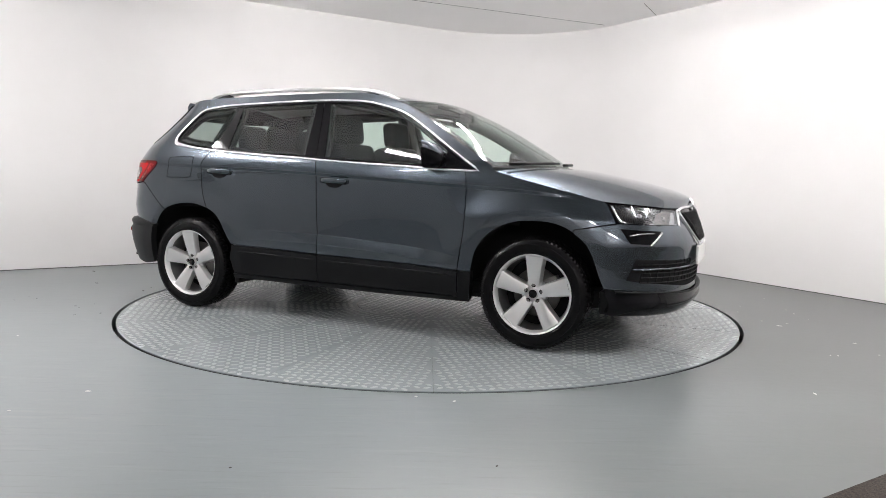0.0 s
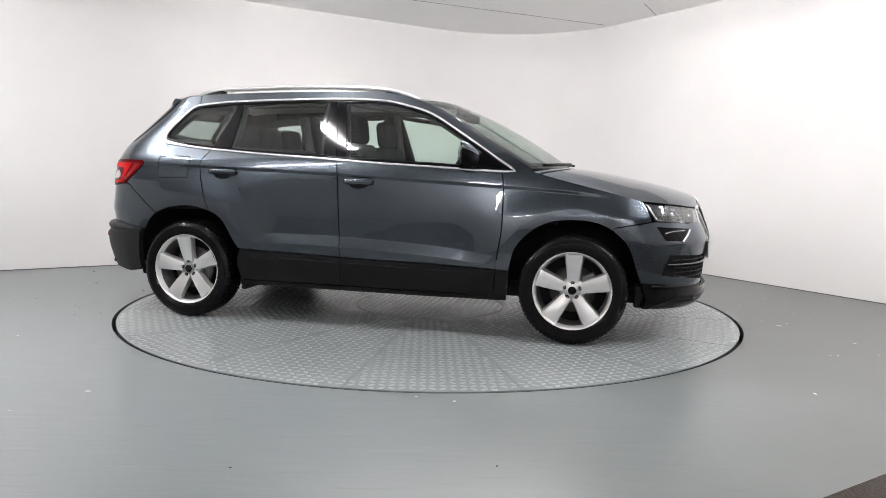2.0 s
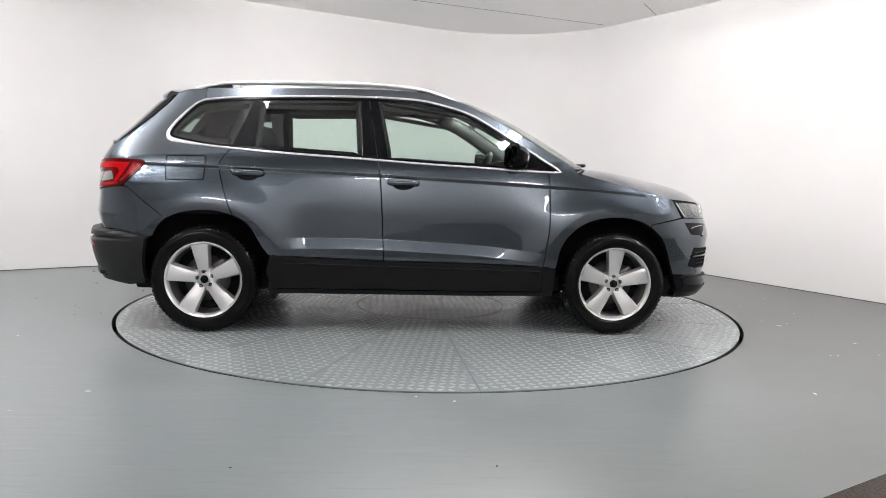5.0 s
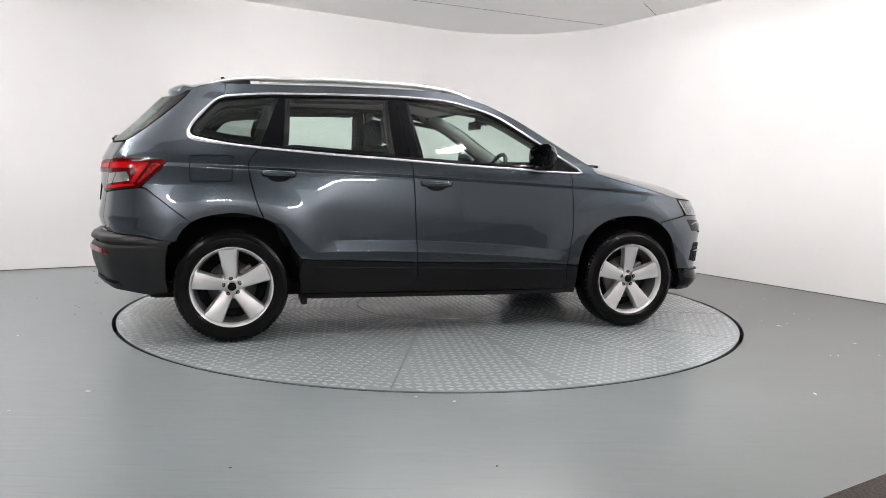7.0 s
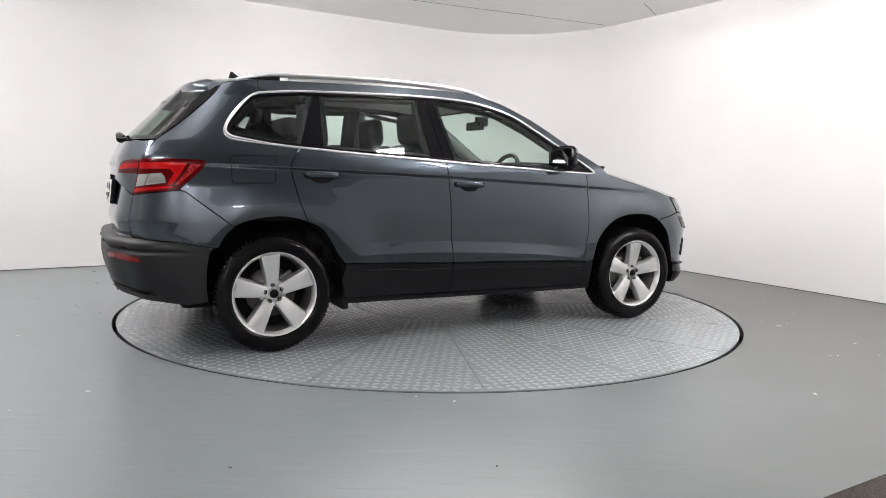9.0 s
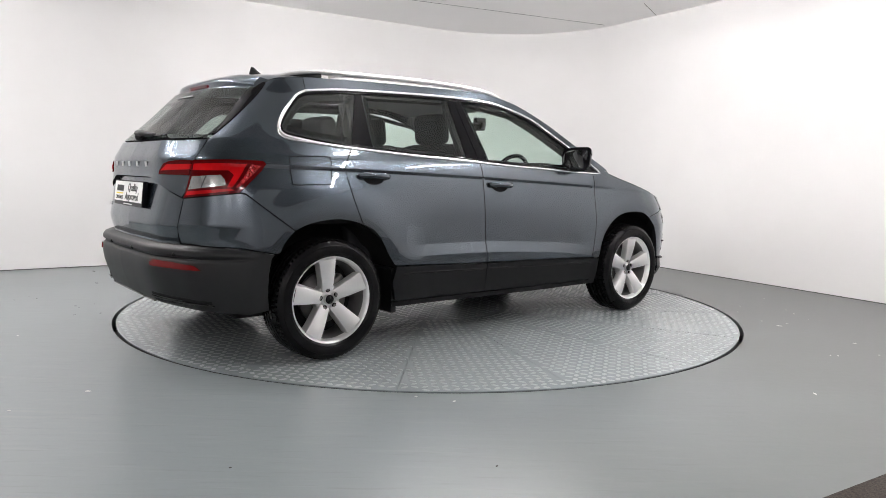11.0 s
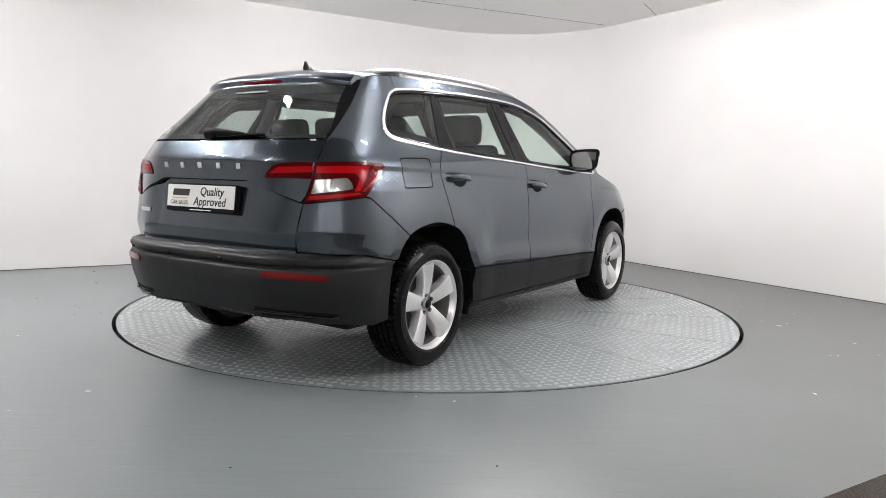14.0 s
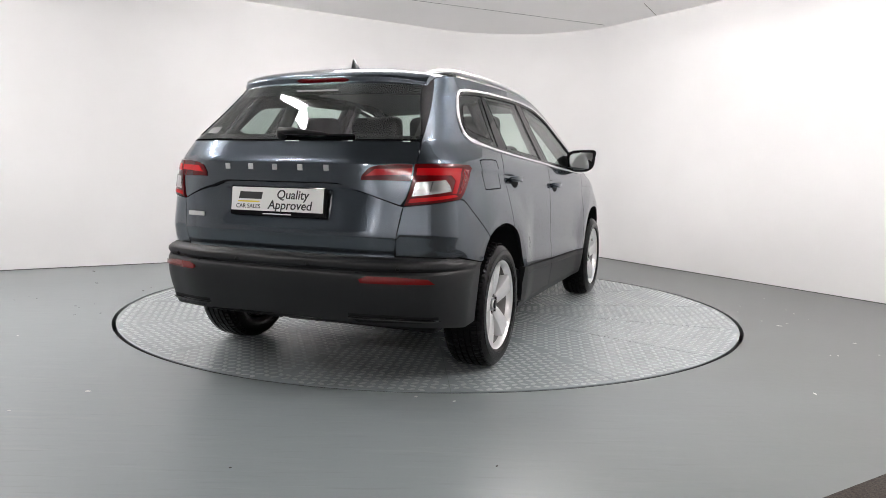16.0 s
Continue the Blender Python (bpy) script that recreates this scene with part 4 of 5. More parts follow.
for e, ob in zip((1, -1), headlamp):
    for s, z, r in ((2.165, 0.803, 0.026), (1.985, 0.818, 0.02)):
        p, m = side_map(s, z), normal_at(side_map, s, z)
        p, m = Vector((p.x, p.y * e, p.z)), Vector((m.x, m.y * e, m.z))
        bm = bmesh.new()
        bmesh.ops.create_uvsphere(bm, u_segments=16, v_segments=10, radius=r, matrix=Matrix.Translation(p - m * (r * 0.9)))
        part("projector", bm, REFLECT, ob, "bright projector lens", True)
ribbon("lamp_rib", [(1.9, 0.862), (2.02, 0.84), (2.07, 0.775)], side_map, 0.008, REFLECT, headlamp, -0.005, 0.002, mirror=True)
ribbon("lamp_strip", [(1.87, 0.775), (2.05, 0.765), (2.28, 0.757)], side_map, 0.01, REFLECT, headlamp, -0.005, 0.002, mirror=True)
skin("lens", hl, side_map, LENS, headlamp, "clear lamp cover", 0.002, 0.003, 0.04, 0.004, True)
ribbon("day_light", [(2.335, 0.842), (2.318, 0.80), (2.298, 0.756)], side_map, 0.018, LAMPBODY, car, 0.0, 0.004, label="white daytime light strip", mirror=True)
ribbon("day_light", [(1.815, 0.868), (1.835, 0.80), (1.85, 0.778)], side_map, 0.014, REFLECT, car, 0.0, 0.004, label="silver lamp edge strip", mirror=True)
ribbon("lamp_seal", hl, side_map, 0.007, GLOSS, car, 0.0, 0.003, True, mirror=True)
fog = skin("fog_lamp", [(1.837, 0.742), (2.105, 0.728), (2.07, 0.69), (2.0, 0.654), (1.875, 0.66), (1.855, 0.70)], side_map, GLOSS, car, "dark fog lamp with silver edge", 0.002, 0.02, 0.02, 0.0, True)
ribbon("fog_strip", [(2.10, 0.726), (2.05, 0.69), (1.995, 0.656)], side_map, 0.014, REFLECT, fog, 0.003, 0.005, mirror=True)
ribbon("fog_strip", [(1.88, 0.70), (1.95, 0.712), (2.04, 0.714)], side_map, 0.007, REFLECT, fog, 0.003, 0.003, mirror=True)

# ---- wheels ----
def lathe(bm, prof, n, close=False, rule=None):
    """Turns (radius, depth) pairs about the y axis; depth runs inwards."""
    rings = []
    for i in range(n):
        a = 2 * math.pi * i / n
        ring = []
        for k, (r, d) in enumerate(prof):
            if rule:
                r = r - rule(i, k)
            ring.append(bm.verts.new((r * math.cos(a), d, r * math.sin(a))))
        rings.append(ring)
    for i in range(n):
        a, b = rings[i], rings[(i + 1) % n]
        for k in range(len(prof) - 1):
            bm.faces.new((a[k], a[k + 1], b[k + 1], b[k]))


def build_wheel():
    bm = bmesh.new()
    lathe(bm, [(0.232, 0.012), (0.243, 0.002), (0.2435, -0.002), (0.24, -0.004), (0.234, 0.0), (0.226, 0.012), (0.219, 0.03)], 72)
    lathe(bm, [(0.0, 0.046), (0.07, 0.046), (0.078, 0.052), (0.08, 0.07), (0.08, 0.10)], 40)
    rim = part("wheel", bm, ALLOY, car, "silver five-spoke alloy wheel with black tyre", True)
    # the barrel's dark grey paints in the shade behind the spokes
    bm = bmesh.new()
    lathe(bm, [(0.219, 0.03), (0.213, 0.06), (0.205, 0.11), (0.21, 0.19)], 72)
    part("barrel", bm, BARREL, rim, "grey inner rim barrel with the shade painted in", True)
    for n in range(5):
        bm = bmesh.new()
        rows = []
        for k in range(9):
            t = k / 8
            r = 0.045 + t * (0.224 - 0.045)
            w = 0.031 + 0.023 * t
            face = 0.036 - 0.028 * t - 0.006 * math.sin(math.pi * t)
            row = []
            for f, d in ((-1.16, 0.05 - 0.01 * t), (-1.06, 0.012), (-0.98, 0.0015), (-0.9, 0), (0, -0.001), (0.86, 0.0), (0.96, 0.002), (1.08, 0.014), (1.2, 0.05 - 0.01 * t)):
                row.append(bm.verts.new((w * f, face + d, r)))
            rows.append(row)
        for a, b in zip(rows, rows[1:]):
            for k in range(8):
                bm.faces.new((a[k], a[k + 1], b[k + 1], b[k]))
        s = part("spoke", bm, ALLOY, rim, "", True)
        s.data.set_sharp_from_angle(angle=0.5)
        s.matrix_basis = pose(0, 0, 0, 0, 72 * n, 0)
    bm = bmesh.new()
    bmesh.ops.create_cone(bm, cap_ends=True, segments=28, radius1=0.03, radius2=0.027, depth=0.02, matrix=Matrix.Translation((0, 0.036, 0)) @ pose(0, 0, 0, 90, 0, 0))
    cap = part("hub_cap", bm, SATIN, rim, "silver hub cap with dark round badge", True)
    bm = bmesh.new()
    bmesh.ops.create_cone(bm, cap_ends=True, segments=24, radius1=0.0255, radius2=0.0245, depth=0.004, matrix=Matrix.Translation((0, 0.0245, 0)) @ pose(0, 0, 0, 90, 0, 0))
    part("badge", bm, GLOSS, cap, "", True)
    for n in range(5):
        a = radians(72 * n + 90 + 1)
        bm = bmesh.new()
        x, z = 0.054 * math.cos(a), 0.054 * math.sin(a)
        bmesh.ops.create_cone(bm, cap_ends=True, segments=16, radius1=0.015, radius2=0.015, depth=0.006, matrix=Matrix.Translation((x, 0.0365, z)) @ pose(0, 0, 0, 90, 0, 0))
        part("bolt_recess", bm, GLOSS, rim, "", True)
        bm = bmesh.new()
        bmesh.ops.create_cone(bm, cap_ends=True, segments=6, radius1=0.0105, radius2=0.0105, depth=0.008, matrix=Matrix.Translation((x, 0.0355, z)) @ pose(0, 0, 0, 90, 0, 0))
        part("bolt", bm, DISC, rim)
    bm = bmesh.new()
    lathe(bm, [(0.0, 0.095), (0.08, 0.095), (0.085, 0.10), (0.145, 0.10), (0.145, 0.125), (0.0, 0.125)], 48)
    part("brake_disc", bm, DISC, rim, "grey steel brake disc", True)
    bm = bmesh.new()
    vs = box(bm, -0.05, 0.05, 0.075, 0.14, 0.08, 0.16, 0.012)
    bmesh.ops.rotate(bm, cent=(0, 0, 0), matrix=Euler((0, radians(62), 0)).to_matrix(), verts=bm.verts)
    part("brake_caliper", bm, DISC, rim)
    bm = bmesh.new()
    lathe(bm, [(0.0, 0.15), (0.2, 0.15), (0.215, 0.16)], 40)
    part("wheel_back", bm, DARK, rim)
    # tyre
    outer = [(0.236, 0.010), (0.241, -0.004), (0.252, -0.011), (0.2585, -0.0115), (0.26, -0.0135), (0.28, -0.016), (0.296, -0.0135), (0.298, -0.0105), (0.312, -0.004), (0.322, 0.004), (0.329, 0.014)]
    tread = []
    for a, b in ((0.018, 0.046), (0.055, 0.079), (0.088, 0.112), (0.121, 0.145), (0.154, 0.182)):
        crown = lambda d: 0.3365 - 0.004 * ((d - 0.1) / 0.08) ** 2
        tread += [(crown(a) - 0.008, a - 0.0005), (crown(a), a), (crown(b), b), (crown(b) - 0.008, b + 0.0005)]
    inner = [(0.326, 0.192), (0.31, 0.205), (0.28, 0.212), (0.24, 0.205), (0.215, 0.195)]
    prof = outer + tread + inner
    first, last = len(outer), len(outer) + len(tread) - 1

    def slots(i, k):
        if k in (first - 1, first, first + 1, last, last - 1, last - 2, last + 1):
            return 0.0075 if i % 4 == 0 else 0.0
        if first <= k <= last:
            return 0.003 if (i + k) % 6 == 0 else 0.0
        return 0.0

    bm = bmesh.new()
    lathe(bm, prof, 288, rule=slots)
    ty = part("tyre", bm, RUBBER, rim, "black rubber tyre with grooved tread", True)
    ty.data.set_sharp_from_angle(angle=0.45)
    return rim


wheel = build_wheel()
wheel.matrix_basis = pose(1.319, -0.889, 0.3365, 0, 2, 0)
tagged(wheel, group="wheels of the car")
copy_thing(wheel, pose(-1.319, -0.874, 0.3365, 0, -6, 0))
copy_thing(wheel, pose(1.319, 0.889, 0.3365, 0, 20, 180))
copy_thing(wheel, pose(-1.319, 0.874, 0.3365, 0, 50, 180))
# wheel wells
for x, dr in ((1.319, 0.455), (-1.319, 0.46)):
    for e in (-1, 1):
        verts, faces = [], []
        n = 28
        for i in range(n + 1):
            a = radians(-4 + 188 * i / n)
            px, pz = x + dr * math.cos(a), 0.333 + dr * math.sin(a)
            rim_y = min(0.872, float(body(float(np.interp(px, plan[:, 0], plan_s)), max(pz, 0.3))[1]) - 0.018)
            for d in (rim_y, rim_y - 0.03, 0.52):
                r = dr if d < rim_y else dr - 0.012
                verts.append((x + r * math.cos(a), e * d, 0.333 + r * math.sin(a)))
        for i in range(n):
            for k in range(2):
                faces.append((3 * i + k, 3 * i + k + 1, 3 * i + 4 + k, 3 * i + 3 + k))
        c = len(verts)
        verts.append((x, e * 0.52, 0.333))
        faces += [(3 * i + 2, c, 3 * i + 5) for i in range(n)]
        mesh_part("wheel_well", verts, faces, DARK, car, "black wheel arch liner", True)
# mud flaps
for e in (-1, 1):
    for x0, x1, y0, y1, z0, z1 in ((-0.915, -0.875, 0.62, 0.855, 0.215, 0.48), (1.69, 1.80, 0.60, 0.765, 0.235, 0.37)):
        bm = bmesh.new()
        box(bm, x0, x1, min(e * y0, e * y1), max(e * y0, e * y1), z0, z1, 0.012)
        part("mud_flap", bm, BLACK, car)
bm = bmesh.new()
box(bm, -1.8, 1.75, -0.70, 0.70, 0.25, 0.36, 0.03)
part("underbody", bm, DARK, car)
bm = bmesh.new()
box(bm, -0.85, 0.86, -0.80, 0.80, 0.24, 0.34, 0.03)
part("floor_pan", bm, DARK, car)
for x in (1.319, -1.319):
    bm = bmesh.new()
    tube(bm, [(x, -0.75, 0.33), (x, 0.75, 0.33)], 0.04, 8)
    part("axle", bm, DARK, car)

# ---- roof rails, aerial, mirrors, handles ----
for e in (-1, 1):
    line = catmull([(-1.45, 0.47, 1.558), (-1.33, 0.5, 1.583), (-1.15, 0.535, 1.598), (-0.6, 0.572, 1.606), (-0.2, 0.578, 1.599), (0.02, 0.576, 1.582), (0.15, 0.57, 1.555), (0.26, 0.562, 1.515)], 6)
    bm = bmesh.new()
    tube(bm, [(a, e * b, c) for a, b, c in line], [0.013] * 3 + [0.019] * (len(line) - 6) + [0.013] * 3, 10, 0.75)
    rail = part("roof_rail", bm, SATIN, car, "satin silver roof rail", True)
    for x0, x1 in ((-1.40, -1.17), (0.0, 0.21)):
        bm = bmesh.new()
        pts = [q for q in line if x0 <= q[0] <= x1]
        tube(bm, [(a, e * b, c - 0.024) for a, b, c in pts], 0.02, 8, 1.2)
        part("rail_foot", bm, BLACK, rail, "black rail foot", True)
    bm = bmesh.new()
    pts = [q for q in line if -1.17 <= q[0] <= 0.02]
    tube(bm, [(a, e * (b + 0.0), c - 0.03) for a, b, c in pts], 0.013, 8, 1.2)
    part("rail_base", bm, SATIN, rail, "", True)
bm = bmesh.new()
rows = []
for k in range(7):
    t = k / 6
    ln, wd = 0.062 * (1 - t) ** 1.1 + 0.008, 0.017 * (1 - t) + 0.002
    cx = -1.33 - 0.05 * t ** 0.7
    rows.append([bm.verts.new((cx + ln * math.cos(a), wd * math.sin(a), 1.592 + 0.068 * t)) for a in [2 * math.pi * i / 14 for i in range(14)]])
for a, b in zip(rows, rows[1:]):
    for i in range(14):
        bm.faces.new((a[i], a[(i + 1) % 14], b[(i + 1) % 14], b[i]))
bm.faces.new(rows[-1])
part("aerial", bm, BLACK, car, "small black fin aerial", True)

for e in (-1, 1):
    # mirror housing: rounded wedge, wider at the back
    bm = bmesh.new()
    rows = []
    for k in range(9):
        t = k / 8
        x = 0.605 + 0.125 * t
        sc = (1 - t ** 2.6 * 0.72)
        cy, cz = 0.905 - 0.028 * t, 1.148 - 0.022 * t
        ring = []
        for i in range(28):
            a = 2 * math.pi * i / 28
            c, s = math.cos(a), math.sin(a)
            ring.append(bm.verts.new((x + 0.03 * c * (1 - t), e * (cy + 0.1 * sc * (1 + 0.14 * s) * math.copysign(abs(c) ** 0.5, c)), cz + 0.08 * sc * math.copysign(abs(s) ** 0.5, s) + 0.012 * c * sc)))
        rows.append(ring)
    for a, b in zip(rows, rows[1:]):
        for i in range(28):
            bm.faces.new((a[i], a[(i + 1) % 28], b[(i + 1) % 28], b[i]))
    bm.faces.new(rows[-1])
    bm.faces.new(rows[0])
    door = front_door[0 if e < 0 else 1]
    mir = part("wing_mirror", bm, GLOSS, door, "gloss dark wing mirror with body-coloured cap", True)
    mir.data.set_sharp_from_angle(angle=0.9)
    bm = bmesh.new()
    rows = []
    for k in range(7):
        t = k / 6
        x = 0.611 + 0.115 * t
        sc = (1 - t ** 2.6 * 0.66) * 1.03
        cy, cz = 0.905 - 0.028 * t, 1.15 - 0.022 * t
        ring = []
        for i in range(15):
            a = math.pi * (0.02 + 0.96 * i / 14)
            c, s = math.cos(a), math.sin(a)
            ring.append(bm.verts.new((x + 0.03 * c * (1 - t), e * (cy + 0.101 * sc * (1 + 0.14 * s) * math.copysign(abs(c) ** 0.5, c)), cz + 0.012 + 0.07 * sc * abs(s) ** 0.5 + 0.012 * c * sc)))
        rows.append(ring)
    for a, b in zip(rows, rows[1:]):
        for i in range(14):
            bm.faces.new((a[i], a[i + 1], b[i + 1], b[i]))
    part("mirror_cap", bm, PAINT, mir, "body-coloured mirror cap", True)
    bm = bmesh.new()
    ring = []
    for i in range(28):
        a = 2 * math.pi * i / 28
        c, s = math.cos(a), math.sin(a)
        ring.append(bm.verts.new((0.602 + 0.03 * c, e * (0.905 + 0.086 * (1 + 0.14 * s) * math.copysign(abs(c) ** 0.5, c)), 1.148 + 0.067 * math.copysign(abs(s) ** 0.5, s) + 0.012 * c)))
    bm.faces.new(ring)
    part("mirror_glass", bm, MIRROR, mir, "mirror glass")
    bm = bmesh.new()
    tube(bm, [(0.72, e * 0.77, 1.085), (0.70, e * 0.83, 1.095), (0.68, e * 0.875, 1.11)], [0.035, 0.03, 0.03], 10, 0.7)
    part("mirror_stalk", bm, GLOSS, mir, "", True)

for doors, s0, z0 in ((front_door, -0.071, 0.963), (rear_door, -1.043, 1.004)):
    for e, door in ((-1, doors[0]), (1, doors[1])):
        tilt = -0.02
        f = lambda a, b, o: (lambda p, m: Vector((p.x + m.x * o, -e * (p.y + m.y * o), p.z + m.z * o)))(side_map(s0 + a, z0 + b), normal_at(side_map, s0 + a, z0 + b))
        # flat dark patch painting the shaded bowl behind the grip
        verts, faces = [], []
        for i in range(20):
            a = 2 * math.pi * i / 20
            verts += [f(0.066 * math.cos(a), -0.008 + 0.032 * math.sin(a), 0.0012), f(0.045 * math.cos(a), -0.014 + 0.016 * math.sin(a), 0.0016)]
        faces = [(2 * i, 2 * ((i + 1) % 20), 2 * ((i + 1) % 20) + 1, 2 * i + 1) for i in range(20)] + [tuple(2 * i + 1 for i in range(20))]
        mesh_part("handle_bowl_shade", verts, faces, DARK, door, "", True)
        bm = bmesh.new()
        tube(bm, [f(a, tilt * a + 0.004, o) for a, o in ((-0.098, 0.002), (-0.094, 0.014), (-0.08, 0.024), (-0.04, 0.033), (0, 0.035), (0.04, 0.033), (0.08, 0.024), (0.094, 0.014), (0.098, 0.002))], [0.009, 0.0155, 0.018, 0.018, 0.0175, 0.018, 0.018, 0.0155, 0.009], 12, 0.62, (0, -1, 0))
        part("door_handle", bm, PAINT, door, "body-coloured door handle", True)

# ---- inside ----
verts, faces = [], []
ss = np.linspace(S_REAR + 0.02, S_FRONT - 0.02, 70)
zs = [0.28, 0.5, 0.75, 0.95, 1.06]
for s in ss:
    for z in zs:
        zz = z + (0.09 * smooth(-0.9, -1.6, s) if z > 1 else 0) - (0.22 * smooth(1.0, 2.0, s) * (z - 0.28) / 0.78)
        p, m = side_map(s, zz), normal_at(side_map, s, zz)
        q = p - m * 0.05
        verts.append((q.x, min(q.y, -0.01), q.z))
for i in range(len(ss) - 1):
    for k in range(4):
        mid = sum((np.array(verts[5 * i + j]) for j in (k, 5 + k, 6 + k, 1 + k))) / 4
        if min(math.hypot(mid[0] - 1.319, mid[2] - 0.333), math.hypot(mid[0] + 1.319, mid[2] - 0.333)) > 0.5:
            faces.append((5 * i + k, 5 * i + 5 + k, 5 * i + 6 + k, 5 * i + 1 + k))
mesh_part("inner_trim", verts, faces, DARK, car)
mesh_part("inner_trim", [(x, -y, z) for x, y, z in verts], [tuple(reversed(f)) for f in faces], DARK, car)


def cushion(name, parts, parent, material=CLOTH, label=""):
    bm = bmesh.new()
    for (x0, x1, y0, y1, z0, z1, bev, rot, piv) in parts:
        vs0 = set(bm.verts)
        box(bm, x0, x1, y0, y1, z0, z1, bev, 5)
        vs = [v for v in bm.verts if v not in vs0]
        bmesh.ops.rotate(bm, cent=piv, matrix=Euler((0, radians(rot), 0)).to_matrix(), verts=vs)
    return part(name, bm, material, parent, label, True)


for y in (-0.37, 0.37):
    seat = cushion("front_seat", [(-0.12, 0.42, y - 0.27, y + 0.27, 0.42, 0.62, 0.06, -6, (0, y, 0.5))], car, CLOTH, "charcoal cloth front seat")
    cushion("backrest", [(-0.22, -0.06, y - 0.265, y + 0.265, 0.55, 1.24, 0.06, -12, (-0.12, y, 0.6))], seat)
    cushion("headrest", [(-0.315, -0.195, y - 0.14, y + 0.14, 1.225, 1.43, 0.058, -6, (-0.25, y, 1.25))], seat)
bench = cushion("rear_bench", [(-0.95, -0.45, -0.62, 0.62, 0.42, 0.62, 0.06, -4, (-0.7, 0, 0.5))], car, CLOTH, "charcoal cloth rear bench")
for y in (-0.38, 0.0, 0.38):
    w = 0.2 if y else 0.13
    cushion("backrest", [(-1.02, -0.9, y - w + 0.005, y + w - 0.005, 0.55, 1.17, 0.05, -18, (-0.95, y, 0.6))], bench)
    cushion("headrest", [(-1.175, -1.055, y - 0.135, y + 0.135, 1.17, 1.36, 0.058, -8, (-1.1, y, 1.2))], bench)
cushion("parcel_shelf", [(-1.95, -1.2, -0.55, 0.55, 1.06, 1.08, 0.008, 0, (0, 0, 0))], car, DARK)
dash = cushion("dashboard", [(0.62, 1.12, -0.68, 0.68, 0.75, 1.085, 0.07, 0, (0, 0, 0)), (0.55, 0.8, -0.55, -0.2, 0.98, 1.125, 0.05, 0, (0, 0, 0))], car, DARK, "dark soft-touch dashboard")
bm = bmesh.new()
pts = [(0.0, 0.175 * math.cos(a), 0.175 * math.sin(a)) for a in [2 * math.pi * k / 32 for k in range(33)]]
tube(bm, pts, 0.016, 8, 1.0, (1, 0, 0))
wheel2 = part("steering_wheel", bm, BLACK, dash, "black steering wheel", True)
wheel2.matrix_basis = pose(0.475, -0.37, 1.015, 0, 24, 0)
bm = bmesh.new()
box(bm, -0.01, 0.02, -0.16, 0.16, -0.02, 0.02, 0.008)
box(bm, -0.015, 0.05, -0.07, 0.07, -0.06, 0.05, 0.015)
part("spokes", bm, BLACK, wheel2)
cushion("rear_view_mirror", [(0.44, 0.475, -0.10, 0.13, 1.365, 1.43, 0.012, 0, (0, 0, 0)), (0.46, 0.56, -0.015, 0.03, 1.40, 1.47, 0.01, 0, (0, 0, 0))], car, GLOSS, "black interior mirror")
# light pillar covers
for e in (-1, 1):
    bm = bmesh.new()
    tube(bm, [windscreen(e * 0.9, v) + Vector((-0.075, 0, -0.035)) for v in np.linspace(0.08, 0.97, 12)], 0.034, 8, 1.5)
    part("pillar_trim", bm, PILLAR, car, "grey windscreen pillar cover", True)
    for s0, z0, z1, r in ((-0.25, 1.06, 1.52, 0.03), (-1.09, 1.1, 1.5, 0.045)):
        bm = bmesh.new()
        pts = [side_map(s0, z) - normal_at(side_map, s0, z) * 0.055 for z in np.linspace(z0, z1, 8)]
        tube(bm, [(q.x, q.y * -e, q.z) for q in pts], r, 8, 0.6, (0, 1, 0))
        part("pillar_trim", bm, PILLAR, car, "grey door pillar cover", True)
# front wipers
for y0, y1 in ((-0.62, -0.08), (-0.02, 0.5)):
    bm = bmesh.new()
    tube(bm, [windscreen(y / 0.7, 0.015 + 0.02 * k / 5) + Vector((0.03, 0, 0.012)) for k, y in enumerate(np.linspace(y0, y1, 6))], 0.01, 6)
    part("front_wiper", bm, BLACK, car, "black windscreen wiper", True)


# ---- turntable ----
table = tagged(new("turntable"), "round grey steel tread-plate turntable flush with the floor", "turntable")
STEP, SEAM0, HUB_R = 22.5, 3.0, 0.575
bm = bmesh.new()
bmesh.ops.create_cone(bm, cap_ends=True, segments=160, radius1=TABLE_R - 0.01, radius2=TABLE_R - 0.004, depth=0.07, matrix=Matrix.Translation((0, 0, -0.041)))
part("drum", bm, GAP, table, "dark edge below the deck")


def sector(r0, r1, a0, a1, n, z0, z1):
    verts = []
    for i in range(n + 1):
        a = a0 + (a1 - a0) * i / n
        for r, z in ((r0, z1), (r1, z1), (r1, z0), (r0, z0)):
            verts.append((r * math.cos(a), r * math.sin(a), z))
    faces = [(4 * i + k, 4 * i + (k + 1) % 4, 4 * i + 4 + (k + 1) % 4, 4 * i + 4 + k) for i in range(n) for k in range(4)]
    return verts, [tuple(reversed(f)) for f in faces] + [(0, 1, 2, 3), tuple(4 * n + k for k in (3, 2, 1, 0))]


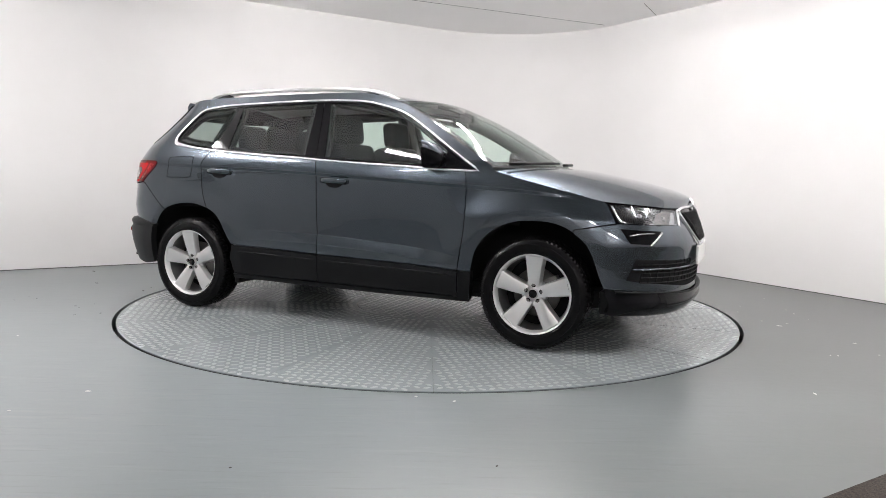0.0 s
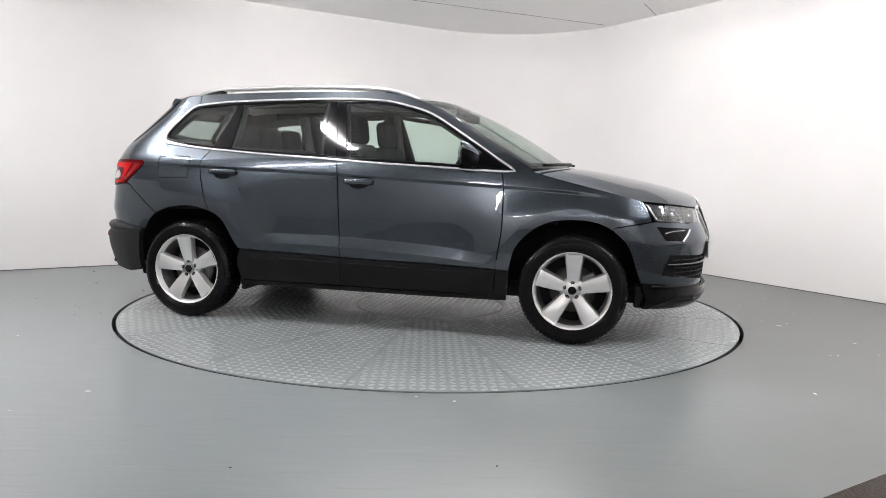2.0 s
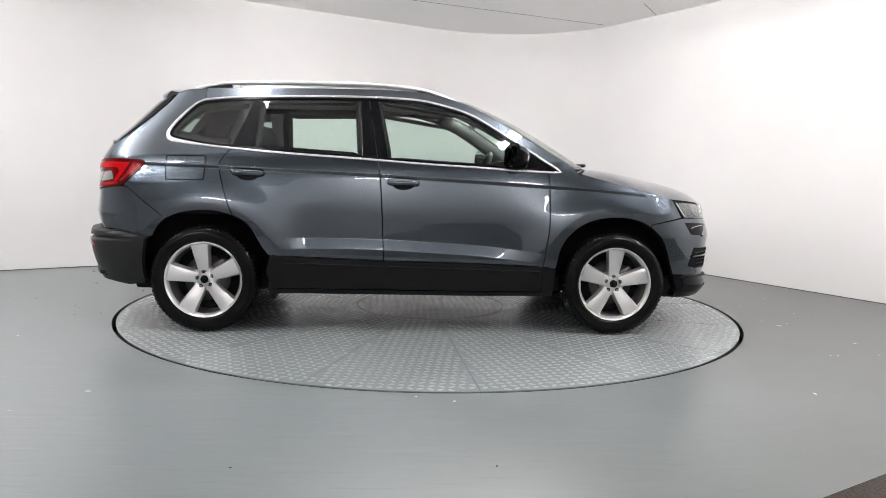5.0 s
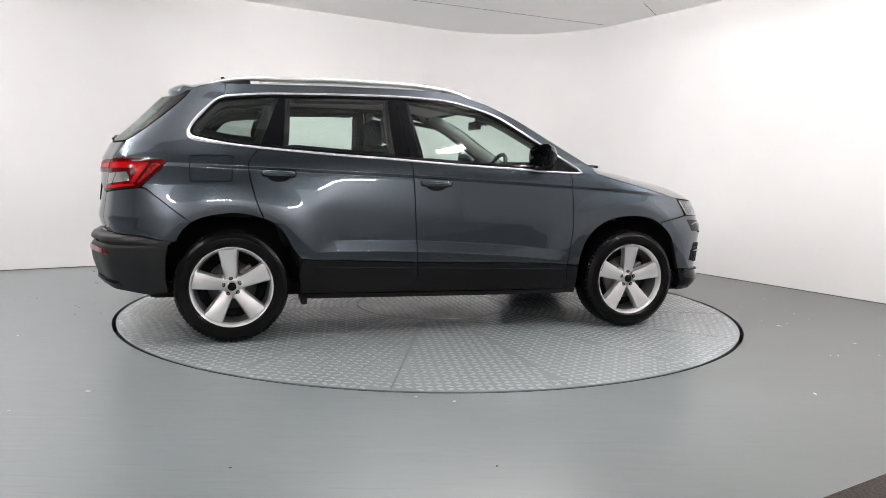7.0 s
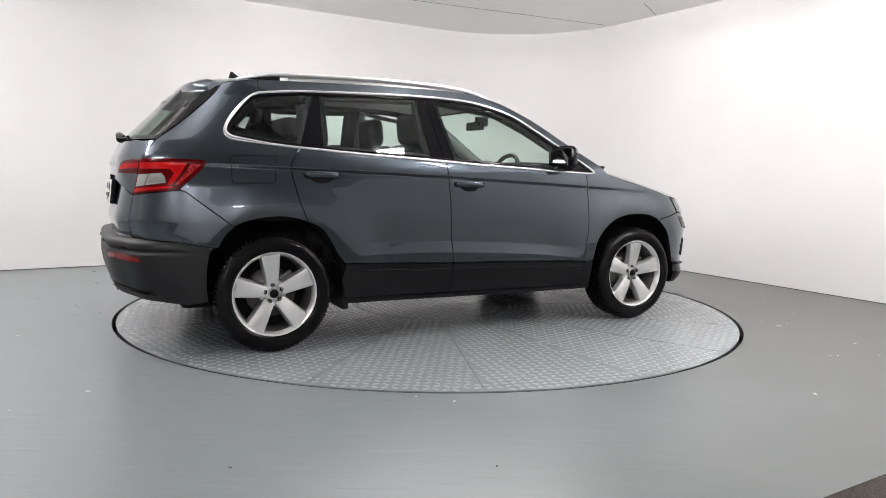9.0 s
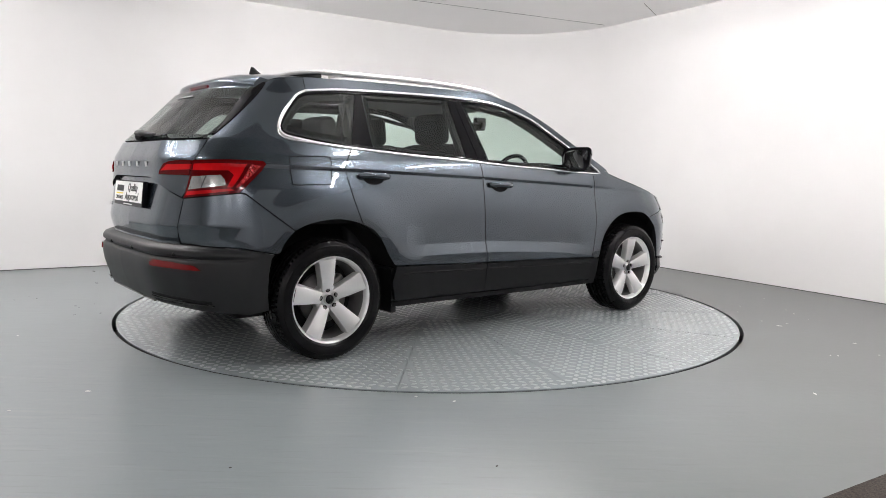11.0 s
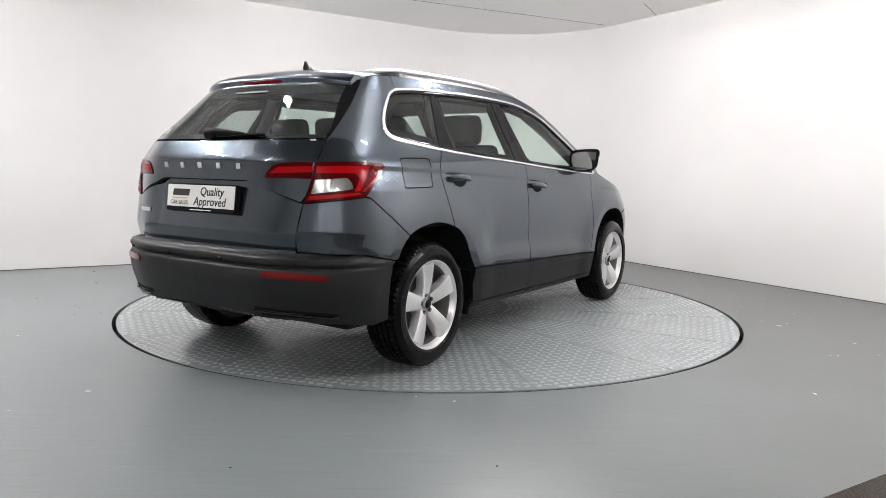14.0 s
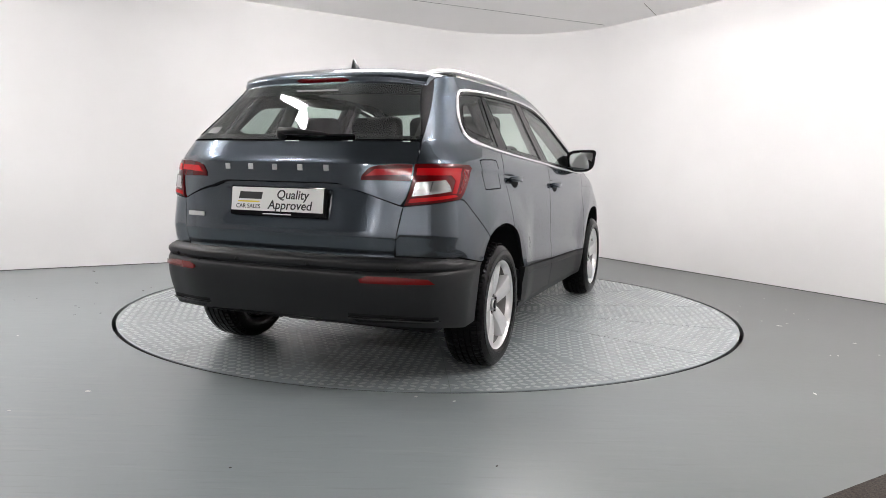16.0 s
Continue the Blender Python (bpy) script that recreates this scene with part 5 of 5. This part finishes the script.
def stud(verts, faces, x, y, turn, z=0.0):
    c, s = math.cos(turn), math.sin(turn)
    n = len(verts)
    for f, h in ((1.0, 0.0), (0.66, 0.001)):
        for a, b in ((-0.024, 0), (-0.012, -0.0115), (0.012, -0.0115), (0.024, 0), (0.012, 0.0115), (-0.012, 0.0115)):
            a, b = a * f, b * f
            verts.append((x + a * c - b * s, y + a * s + b * c, z + h))
    for k in range(6):
        faces.append((n + k, n + (k + 1) % 6, n + 6 + (k + 1) % 6, n + 6 + k))
    faces.append(tuple(range(n + 6, n + 12)))


PITCH = 0.05
v0, f0 = sector(HUB_R + 0.003, TABLE_R, radians(-STEP / 2) + 0.0004, radians(STEP / 2) - 0.0004, 10, -0.006, 0.0)
plate_mesh = bpy.data.meshes.new("deck_plate")
plate_mesh.from_pydata(v0, [], f0)
plate_mesh.materials.append(PLATE)
sv, sf = [], []
for i in range(-11, 12):
    for k in range(0, 40):
        x, y = HUB_R + k * PITCH, i * PITCH
        r, a = math.hypot(x, y), math.atan2(y, x)
        if HUB_R + 0.02 < r < TABLE_R - 0.02 and abs(a) < radians(STEP / 2) - 0.018 / r:
            stud(sv, sf, x, y, radians(45 if (i + k) % 2 else -45))
stud_mesh = bpy.data.meshes.new("treads")
stud_mesh.from_pydata(sv, [], sf)
stud_mesh.materials.append(STUD)
for n in range(16):
    ob = new("deck_plate", plate_mesh)
    ob.parent = table
    ob.matrix_basis = pose(0, 0, 0, 0, 0, SEAM0 + STEP * (n + 0.5))
    tr = new("treads", stud_mesh)
    tr.parent = ob
    tagged(tr, kind="stuff")
hub = mesh_part("centre_plate", *sector(0.0005, HUB_R - 0.003, 0, 2 * math.pi - 0.0001, 48, -0.006, 0.0), PLATE, table)
sv, sf = [], []
for i in range(-13, 14):
    for k in range(-13, 14):
        if math.hypot(i, k) * PITCH < HUB_R - 0.02:
            stud(sv, sf, i * PITCH, k * PITCH, radians(45 if (i + k) % 2 else -45))
tr = mesh_part("treads", sv, sf, STUD, hub)
tagged(tr, kind="stuff")

# ---- chips and grit on the floor ----
random.seed(7)
chips = [(-1.58, -2.35, 0.017), (-0.06, -2.35, 0.016), (0.12, -2.41, 0.014), (-1.78, -2.63, 0.012), (1.9, -2.2, 0.02), (2.5, -0.6, 0.02), (2.75, -1.1, 0.016), (-2.5, -1.3, 0.014)]
darks = [(-0.69, -3.18, 0.008), (0.25, -3.13, 0.009), (-2.95, 0.7, 0.02), (-2.4, 0.35, 0.02), (-3.3, 1.4, 0.03)]
for k in range(14):
    darks.append((random.uniform(-3.2, -2.2), random.uniform(-1.5, 1.4), random.uniform(0.006, 0.014)))
    chips.append((random.uniform(2.35, 3.2), random.uniform(-1.6, 1.2), random.uniform(0.005, 0.014)))
for rows, name, material, label in ((chips, "paint_chip", CHIP, "small pale paint chip on the grey floor"), (darks, "grit", GRIT, "small dark speck of grit on the floor")):
    for x, y, r in rows:
        if math.hypot(x, y) < 2.32:
            continue
        bm = bmesh.new()
        n = 7
        vs = [bm.verts.new((r * random.uniform(0.5, 1.2) * math.cos(2 * math.pi * i / n), 0.5 * r * random.uniform(0.5, 1.2) * math.sin(2 * math.pi * i / n), 0.0)) for i in range(n)]
        f = bm.faces.new(vs)
        e = bmesh.ops.extrude_face_region(bm, geom=[f])
        for v in [q for q in e["geom"] if isinstance(q, bmesh.types.BMVert)]:
            v.co.z += 0.0015
            v.co.x *= 0.9
            v.co.y *= 0.9
        ob = part(name, bm, material)
        ob.matrix_basis = pose(x, y, 0, 0, 0, random.uniform(0, 180))
        tagged(ob, label, name.replace("_", " "), name.replace("_", " ") + " on the floor")
# joints in the ceiling boards
for name, x0, y0, x1, y1 in (("ceiling_joint", -0.5, 2.2, 2.05, 3.35), ("ceiling_joint", 2.2, 2.2, 2.5, 2.75)):
    d = Vector((x1 - x0, y1 - y0))
    bm = bmesh.new()
    box(bm, 0, d.length, -0.003, 0.003, -0.002, 0.0)
    ob = part(name, bm, SKIRT)
    ob.matrix_basis = pose(x0, y0, CEILING, 0, 0, math.degrees(math.atan2(d.y, d.x)))
    tagged(ob, "thin grey joint line between ceiling boards", kind="structure")


# ---- what moves: the table turns with the car on it ----
def motions():
    rows = [(k * 0.5, turn_at(k * 0.5)) for k in range(33)]
    walk(table, [(t, pose(0, 0, 0, 0, 0, a)) for t, a in rows])
    walk(car, [(t, pose(0, 0, 0, 0, 0, a) @ pose(CAR_X, CAR_Y, 0.0)) for t, a in rows])


motions()
